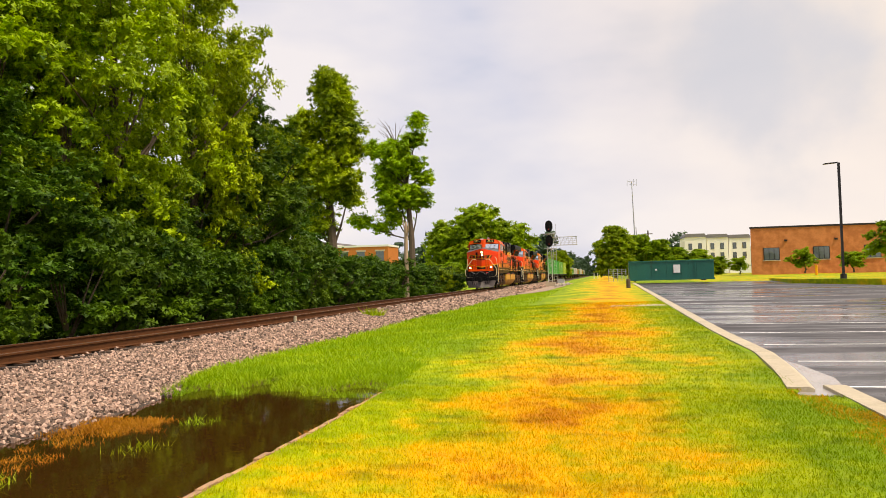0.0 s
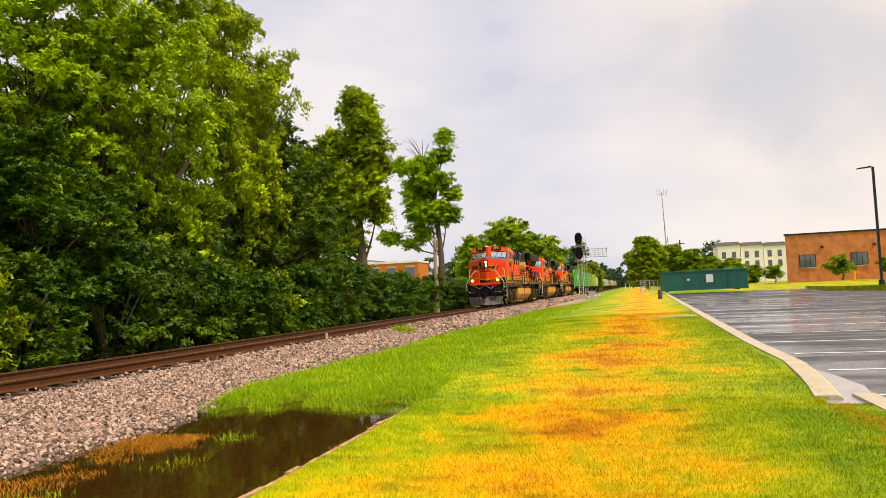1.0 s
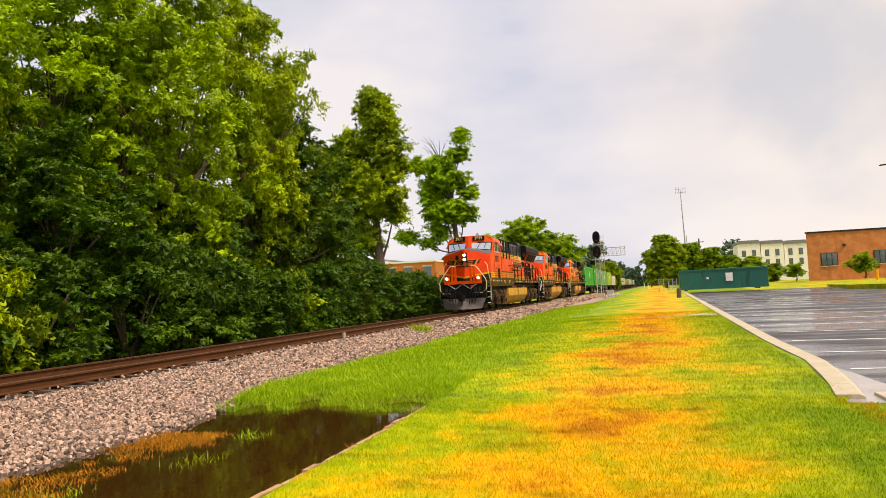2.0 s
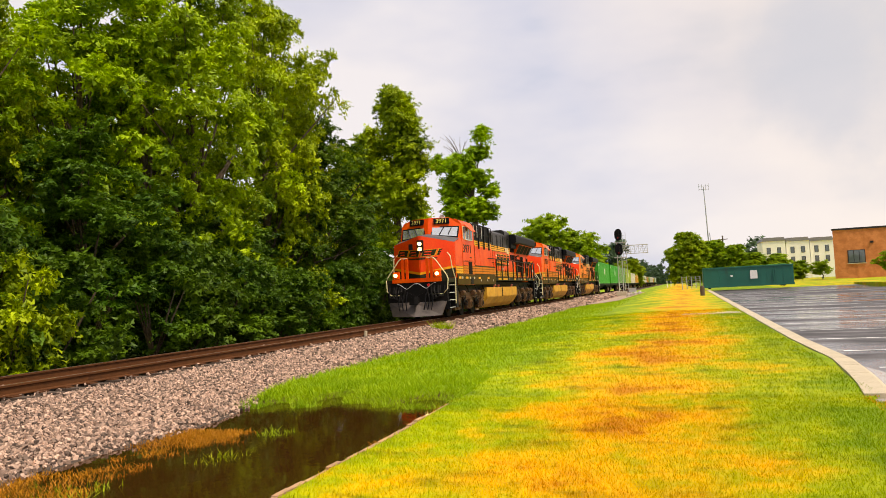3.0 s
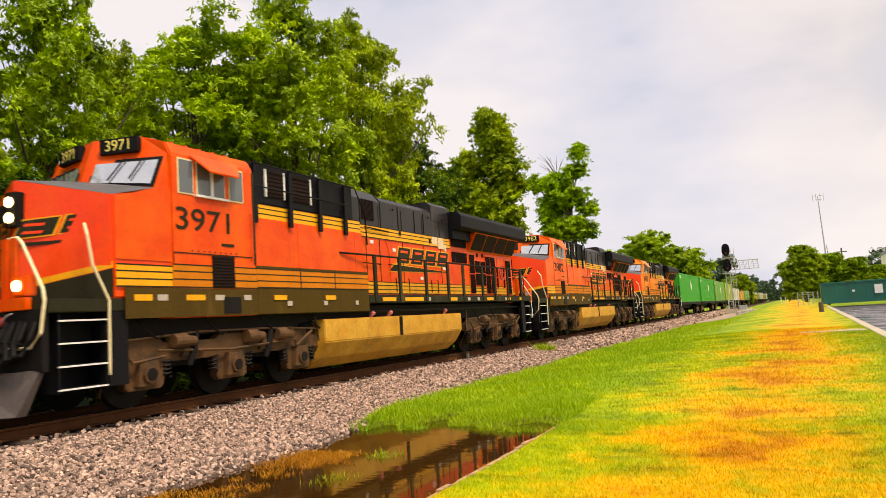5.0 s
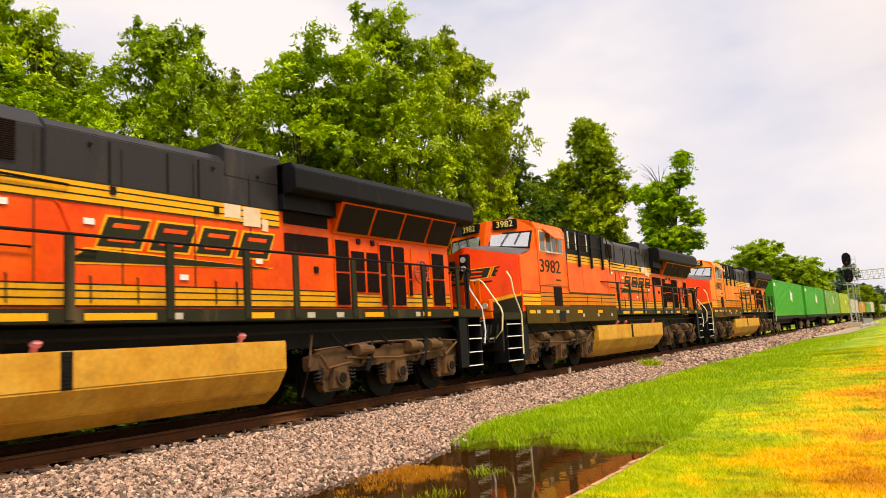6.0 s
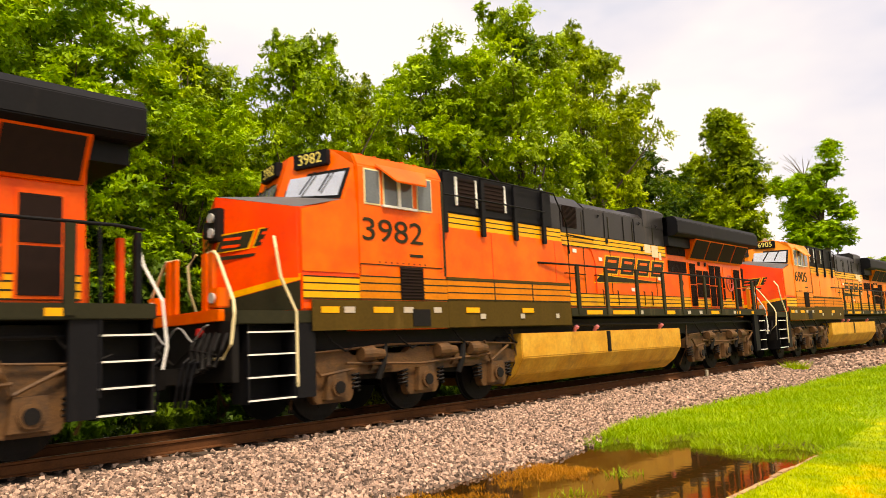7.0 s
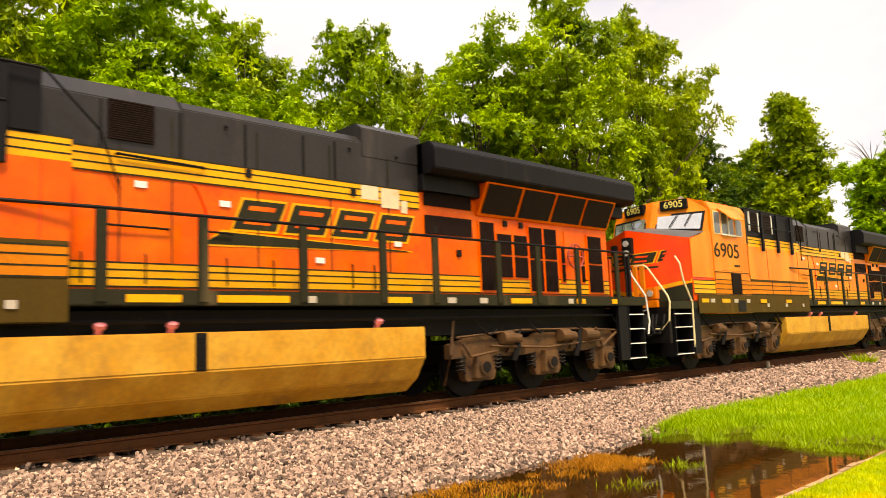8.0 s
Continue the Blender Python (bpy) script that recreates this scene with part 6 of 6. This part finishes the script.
def build_container(colour, label, z0=1.39, height=2.86, length=16.5):
    box = thing("freight_container", label, "container", "containers on the train")
    body = part("body", Geo().box(-1.27, 1.27, 0, length, z0 + 0.02, z0 + height), colour, box, "", 0.015)
    for s in (1, -1):
        for y in (0.0, length - 0.18):
            part("corner_post", Geo().box(*sorted((s * 1.20, s * 1.30)), y, y + 0.18, z0, z0 + height + 0.01), colour, body)
        part("top_rail", Geo().box(*sorted((s * 1.2, s * 1.295)), 0, length, z0 + height - 0.09, z0 + height + 0.005), colour, body)
        part("bottom_rail", Geo().box(*sorted((s * 1.2, s * 1.295)), 0, length, z0, z0 + 0.12), colour, body)
        g = Geo()
        n = int(length / 0.62)
        for i in range(n):
            y = 0.3 + i * (length - 0.6) / n
            g.box(*sorted((s * 1.268, s * 1.284)), y, y + 0.10, z0 + 0.12, z0 + height - 0.09)
        part("corrugation", g, colour, body)
        for k in range(2):
            part("emblem_block", Geo().prism([(length * 0.52 + k * 0.55, z0 + 1.35 - k * 0.1), (length * 0.52 + 0.42 + k * 0.55, z0 + 1.30 - k * 0.1), (length * 0.52 + 0.62 + k * 0.5, z0 + 1.95), (length * 0.52 + 0.1 + k * 0.55, z0 + 2.25 - k * 0.3)], s * 1.286, s * 1.294, "x"), WHITE, body, "plain white emblem shape")
        part("notice", Geo().box(*sorted((s * 1.285, s * 1.292)), 0.5, 1.2, z0 + height - 0.5, z0 + height - 0.25), WHITE, body)
    part("end_door", Geo().box(-1.1, 1.1, -0.02, 0.0, z0 + 0.15, z0 + height - 0.1), colour, body)
    return box


def build_train():
    """Everything that rolls: (thing, start of its own zero behind the leading engine's tank)."""
    rolling = []
    first = build_locomotive()
    second = copy_thing(first, pose(0, 22.3, 0))
    third = copy_thing(first, pose(0, 44.6, 0))
    for k, (ob, num, lit) in enumerate(((first, "3971", True), (second, "3982", False), (third, "6905", False))):
        dress_locomotive(ob, num, lit)
        rolling.append((ob, 22.3 * k))
    # the trailing engines have mellower, faded orange, with the changing light put into its colour
    for ob, paint in ((second, LIT_MELLOW), (third, LIT_FADED)):
        for q in ob.children_recursive:
            if q.type == "MESH" and q.material_slots and q.material_slots[0].material == ORANGE:
                q.material_slots[0].link = "OBJECT"
                q.material_slots[0].material = paint
    start = 44.6 + 7.5
    car0 = build_car(0, None, None)
    boxes = {}
    plan = [("green", BOX_GREEN, "bright green freight container with white emblem", 2.86)] * 2 + [("pale", BOX_PALE, "pale green freight container with white emblem", 2.86), ("lime", BOX_LIME, "lime yellow-green freight container", 2.86)] + \
           [("white", BOX_WHITE, "off-white low freight container", 2.2), ("tan", TANK, "tan low freight container", 1.9), ("dull", BOX_PALE, "dull green low freight container", 1.9), ("white", BOX_WHITE, "off-white low freight container", 2.2)] * 3
    for i, (key, colour, label, h) in enumerate(plan):
        y = start + 18.4 * i
        car = car0 if i == 0 else copy_thing(car0, pose(TRACK, y, RAIL))
        rolling.append((car, y))
        if key in boxes:
            b = copy_thing(boxes[key], pose(TRACK, y + 0.8, RAIL))
        else:
            b = boxes[key] = build_container(colour, label, 1.39, h)
        rolling.append((b, y + 0.8))
    return rolling


# ---- fixtures along the line and the car park
def build_dumpster():
    d = thing("dumpster", "dark green steel roll-off waste container on the car park", "dumpster", m=pose(2.3, 66.2, 0.83))
    body = part("body", Geo().prism([(0, 0.18), (7.05, 0.18), (7.05, 1.72), (0, 1.72)], 0, 2.3, "y"), GREEN_BOX, d, "", 0.02)
    part("top_rail", Geo().box(-0.04, 7.09, -0.06, 0.06, 1.68, 1.80), GREEN_BOX, body, "", 0.01)
    part("bottom_rail", Geo().box(-0.03, 7.08, -0.04, 0.05, 0.10, 0.26), GREEN_BOX, body, "", 0.01)
    for i in range(12):
        part("rib", Geo().box(0.05 + i * 0.62, 0.16 + i * 0.62, -0.022, 0.01, 0.2, 1.7), GREEN_BOX, body)
    part("notice", Geo().box(3.72, 4.28, -0.068, -0.055, 0.72, 1.42), WHITE, body, "white notice plate")
    part("notice", Geo().box(2.18, 2.36, -0.068, -0.055, 0.95, 1.1), WHITE, body, "small white plate")
    part("door_latch", Geo().box(5.5, 5.58, -0.09, -0.05, 0.4, 1.5), GREEN_BOX, body)
    for x in (0.5, 6.3):
        part("roller", Geo().tube([(x, 0.1, 0.10), (x, 0.4, 0.10)], 0.10, 12), GREASE, d)
        part("roller", Geo().tube([(x, 1.9, 0.10), (x, 2.2, 0.10)], 0.10, 12), GREASE, d)
    part("debris", Geo().box(2.6, 4.3, 0.3, 1.6, 1.5, 1.82).box(5.2, 6.6, 0.4, 1.8, 1.5, 1.86), BOX_PALE, d, "rubbish heaped at the rim", 0.05)


def build_lamp():
    l = thing("street_lamp", "dark bronze car park lamp post with one arm", "lamp post", m=pose(16.45, 56, 0.86))
    part("pole", Geo().prism([(-0.075, -0.075), (0.075, -0.075), (0.075, 0.075), (-0.075, 0.075)], 0, 8.15, "z"), POLE, l, "", 0.01)
    part("base", Geo().tube([(0, 0, -0.1), (0, 0, 0.35)], [0.22, 0.2], 14), POLE, l)
    part("lamp_head", Geo().prism([(-1.0, 8.06), (-0.35, 8.10), (-0.1, 8.12), (-0.1, 8.2), (-0.98, 8.13)], -0.16, 0.16, "y"), POLE, l, "flat lamp head", 0.01)


def build_signal():
    s = thing("railway_signal", "silver lattice signal mast with two black heads", "signal", m=pose(-5.35, 78, 0.75))
    g = Geo()
    for x, y in ((-0.22, -0.2), (0.22, -0.2), (0.22, 0.2), (-0.22, 0.2)):
        g.tube([(x, y, 0), (x, y, 5.2)], 0.035, 6)
    for k in range(9):
        z = 0.3 + k * 0.56
        g.tube([(-0.22, -0.2, z), (0.22, -0.2, z + 0.5)], 0.02, 5)
        g.tube([(0.22, -0.2, z), (0.22, 0.2, z + 0.5)], 0.02, 5)
        g.tube([(-0.22, -0.2, z), (0.22, -0.2, z)], 0.02, 5)
    part("mast", g, SILVER, s, "silver lattice mast")
    part("base", Geo().box(-0.5, 0.5, -0.5, 0.5, -0.3, 0.12), CONC, s, "concrete foot", 0.02)
    g = Geo()
    for x in (0.42, 0.72):
        g.tube([(x, -0.35, 0.2), (x, -0.35, 6.2)], 0.022, 6)
    for k in range(20):
        g.tube([(0.42, -0.35, 0.4 + k * 0.29), (0.72, -0.35, 0.4 + k * 0.29)], 0.014, 5)
    part("ladder", g, SILVER, s, "silver access ladder")
    for z in (6.0, 4.45):
        out = [(0.38 * math.cos(a * math.pi / 12), z + 0.62 * (1 if math.sin(a * math.pi / 12) > 0 else -1) * abs(math.sin(a * math.pi / 12)) ** 0.7) for a in range(24)]
        h = part("signal_head", Geo().prism(out, -0.42, -0.38, "y"), BLACK, s, "black oval signal head")
        for k in (-0.32, 0.0, 0.32):
            part("hood", Geo().tube([(0, -0.42, z + k), (0, -0.70, z + k - 0.02)], 0.13, 12), BLACK, h)
        part("lens", Geo().tube([(0, -0.705, z - 0.33), (0, -0.71, z - 0.33)], 0.05, 10), REDGLOW, h, "dim red lens")
        part("platform", Geo().box(-0.5, 0.75, -0.5, 0.3, z - 0.82, z - 0.76), SILVER, s, "grated platform")
    g = Geo()
    for z in (4.0, 4.85):
        for y in (-0.3, 0.3):
            g.tube([(0.2, y, z), (2.9, y, z)], 0.03, 6)
    for k in range(7):
        x = 0.3 + k * 0.42
        g.tube([(x, -0.3, 4.0), (x, -0.3, 4.85)], 0.02, 5)
        g.tube([(x, -0.3, 4.0), (x + 0.42, -0.3, 4.85)] if k < 6 else [(x, 0.3, 4.0), (x, 0.3, 4.85)], 0.018, 5)
    for z in (4.2, 4.42, 4.64):
        g.tube([(0.2, -0.3, z), (2.9, -0.3, z)], 0.014, 5)
    part("bracket_arm", g, SILVER, s, "silver railed bracket arm")
    cab = thing("equipment_case", "low silver trackside equipment case", "equipment case", m=pose(-4.3, 79.0, 0.72))
    part("body", Geo().box(-0.35, 0.35, -0.3, 0.3, 0.0, 0.42), SILVER, cab, "", 0.03)
    part("lid", Geo().box(-0.38, 0.38, -0.33, 0.33, 0.42, 0.47), SILVER, cab, "", 0.02)
    rnd = random.Random(14)
    for i in range(11):
        x, y, w = -4.9 + rnd.uniform(0, 1.3), 77.4 + rnd.uniform(0, 2.4), rnd.uniform(0.12, 0.26)
        z = ground_level(x, y)
        b = solid("rubble_block", Geo().tube([(x, y, z - 0.05), (x + 0.05, y, z + w), (x, y + 0.05, z + 1.5 * w)], [w * 1.2, w, w * 0.4], 6), PALE_CONC, "broken pale concrete lying beside the signal", "rubble", "rubble by the signal", bevel=0.02)


def build_masts():
    m = thing("antenna_mast", "thin guyed galvanised antenna mast", "mast", m=pose(4.85, 108, 1.2))
    part("pole", Geo().tube([(0, 0, 0), (-0.10, 0, 6), (-0.28, 0, 13.5)], [0.13, 0.09, 0.05], 8), GALV, m)
    part("brace", Geo().tube([(0.55, 0, 0), (0.1, 0, 7.0)], 0.06, 6), GALV, m)
    g = Geo()
    for z in (13.1, 13.6):
        g.tube([(-0.9, 0, z), (0.4, 0, z)], 0.03, 5)
    for x in (-0.9, -0.5, 0.0, 0.4):
        g.tube([(x, 0, 12.9), (x, 0, 13.9)], 0.025, 5)
    part("aerial", g, GALV, m, "cross-armed aerials")
    for x, y, h in ((7.2, 118, 7.0), (5.9, 125, 6.2), (3.3, 128, 5.5)):
        p = thing("utility_pole", "wooden utility pole beyond the dumpster", "pole", "utility poles", m=pose(x, y, 1.2))
        part("pole", Geo().tube([(0, 0, 0), (0, 0, h)], [0.14, 0.10], 8), BARK, p)
        part("crossarm", Geo().box(-0.7, 0.7, -0.05, 0.05, h - 0.6, h - 0.48), BARK, p)
    b = solid("bollard", Geo().tube([(1.75, 53, 0.1), (1.75, 53, 1.15), (1.75, 53, 1.22)], [0.16, 0.15, 0.10], 10), BARK, "short dark wooden bollard beside the kerb", "bollard")
    f = thing("chain_link_fence", "short galvanised chain-link fence", "fence", m=pose(0.6, 72, 0.75))
    for i in range(5):
        part("post", Geo().tube([(i * 0.45, i * 1.6, 0), (i * 0.45, i * 1.6, 1.3)], 0.04, 6), GALV, f)
    for k in range(7):
        part("wire", Geo().tube([(0, 0, 0.1 + k * 0.19), (1.8, 6.4, 0.1 + k * 0.19)], 0.008, 4), GALV, f)
    y = solid("marker_post", Geo().tube([(22.4, 85, 0.9), (22.4, 85, 2.0)], 0.14, 8), YELLOW, "yellow marker post on the lawn", "marker post")
    for x, yy in ((-9.96, 22.7), (-11.72, 21.3)):
        solid("marker_block", Geo().box(x - 0.035, x + 0.035, yy - 0.07, yy + 0.07, 0.24, 0.46), CONC, "small pale marker block beside the rail", "marker", "rail markers", bevel=0.015)
    for x, yy in ((-1.0, 95), (-0.6, 104)):
        solid("marker_post", Geo().tube([(x, yy, 0.8), (x, yy, 1.75)], 0.05, 6), WHITE, "thin white marker post beside the railway", "marker post", "white markers")


def window_unit(parent, x0, x1, y, z0, z1, mullions=2, trim=None):
    w = part("window", Geo().box(x0 - 0.06, x1 + 0.06, y - 0.03, y + 0.05, z0 - 0.06, z1 + 0.06), trim or POLE, parent, "dark framed window")
    n = mullions + 1
    for i in range(n):
        a, b = x0 + (x1 - x0) * i / n + 0.04, x0 + (x1 - x0) * (i + 1) / n - 0.04
        part("pane", Geo().box(a, b, y - 0.045, y - 0.032, z0, z1), GLASS, w)
    return w


def build_buildings():
    b = thing("brick_building", "low flat-roofed red-brown brick office building", "building", m=pose(0, 0, 0))
    wall = part("wall", Geo().prism([(19.7, 105), (62, 105), (62, 130), (25.2, 130)], 0.6, 7.25, "z"), BRICK, b)
    part("parapet", Geo().box(19.6, 62.1, 104.9, 105.2, 7.2, 7.42), POLE, b, "dark metal coping")
    part("plinth", Geo().box(19.66, 62.04, 104.94, 105.0, 0.6, 2.2), BRICK, b, "slightly proud brick base")
    for i in range(7):
        x = 21.3 + i * 6.15
        w = window_unit(wall, x, x + 1.9, 104.97, 2.95, 4.5, 2)
        part("sill", Geo().box(x - 0.15, x + 2.05, 104.86, 105.0, 2.78, 2.88), CONC, w)
        part("wall_light", Geo().box(x + 2.6, x + 2.95, 104.8, 105.0, 5.35, 5.6), POLE, wall)
    t = thing("townhouse_row", "white three-storey townhouses with grey roofs", "building", m=pose(0, 0, 0))
    for i in range(3):
        x0, x1 = 21.4 + i * 5.6, 26.7 + i * 5.6
        top = 10.6 - 0.25 * i
        w = part("wall", Geo().box(x0, x1, 200 + i, 212, 1, top), STUCCO, t, "pale rendered front")
        part("roof", Geo().prism([(x0 - 0.2, top), (x1 + 0.2, top), (x1 - 0.3, top + 0.9), (x0 + 0.3, top + 0.9)], 199.8 + i, 212, "y"), ROOFING, t, "grey shingle roof")
        for k in range(2):
            for z in (4.9, 7.4):
                window_unit(w, x0 + 1.0 + k * 2.4, x0 + 1.8 + k * 2.4, 199.97 + i, z, z + 1.5, 0)
    h = thing("brick_warehouse", "orange brick warehouse half hidden behind trees", "building", m=pose(0, 0, 0))
    w = part("wall", Geo().box(-42.4, -33.2, 112, 118, 0, 6.9), BRICK_ORANGE, h)
    part("roof_edge", Geo().box(-42.5, -33.1, 111.9, 118.1, 6.85, 7.15), STUCCO, h, "pale roof edge")
    for x in (-41.2, -38.4, -35.2):
        ww = part("window", Geo().box(x, x + 1.3, 111.94, 112.02, 4.2, 6.1), GLASS, w)
        part("lintel", Geo().box(x - 0.15, x + 1.45, 111.9, 112.0, 6.1, 6.35), CONC, ww)
    n2 = thing("white_house", "white flat-roofed house behind the trackside trees", "building", m=pose(0, 0, 0))
    part("wall", Geo().box(-50, -42.7, 111, 124, 0, 7.5), STUCCO, n2)
    part("roof_edge", Geo().box(-50.1, -42.6, 110.9, 124.1, 7.5, 7.8), ROOFING, n2, "grey roof edge")


BRICK_ORANGE = mat("orange_brick", (0.55, 0.17, 0.03), 0.85, 0, 0.15, 2, 0.2, 14)
BOARD = mat("number_board_white", (0.90, 0.74, 0.16), 0.5, 0, 0.05, 8)
build_ground()
bed = build_track()
build_lot()
rolling = build_train()
build_dumpster()
build_lamp()
build_signal()
build_masts()
build_buildings()
build_trees()
build_far_woods()
build_grass()
build_stones_and_sleepers(bed)


def train_at(t):
    """Metres from the camera's crossing to the leading tank's rear corner, rolling in and easing slightly."""
    return 80.6 - 11.99 * t + 0.0185 * t * t


def motions():
    for ob, back in rolling:
        walk(ob, [(t, pose(TRACK, train_at(t) + back, RAIL)) for t in (0, 1, 2, 3, 4, 5, 6, 7, 8)])
        for w in ob.children_recursive:
            if w.name.startswith("wheelset"):
                p = w.matrix_basis.translation.copy()
                rows = []
                for k in range(121):
                    t = k * 2 / 30
                    rows.append((t, pose(p.x, p.y, p.z, math.degrees((train_at(0) - train_at(t)) / 0.53), 0, 0)))
                walk(w, rows)


motions()
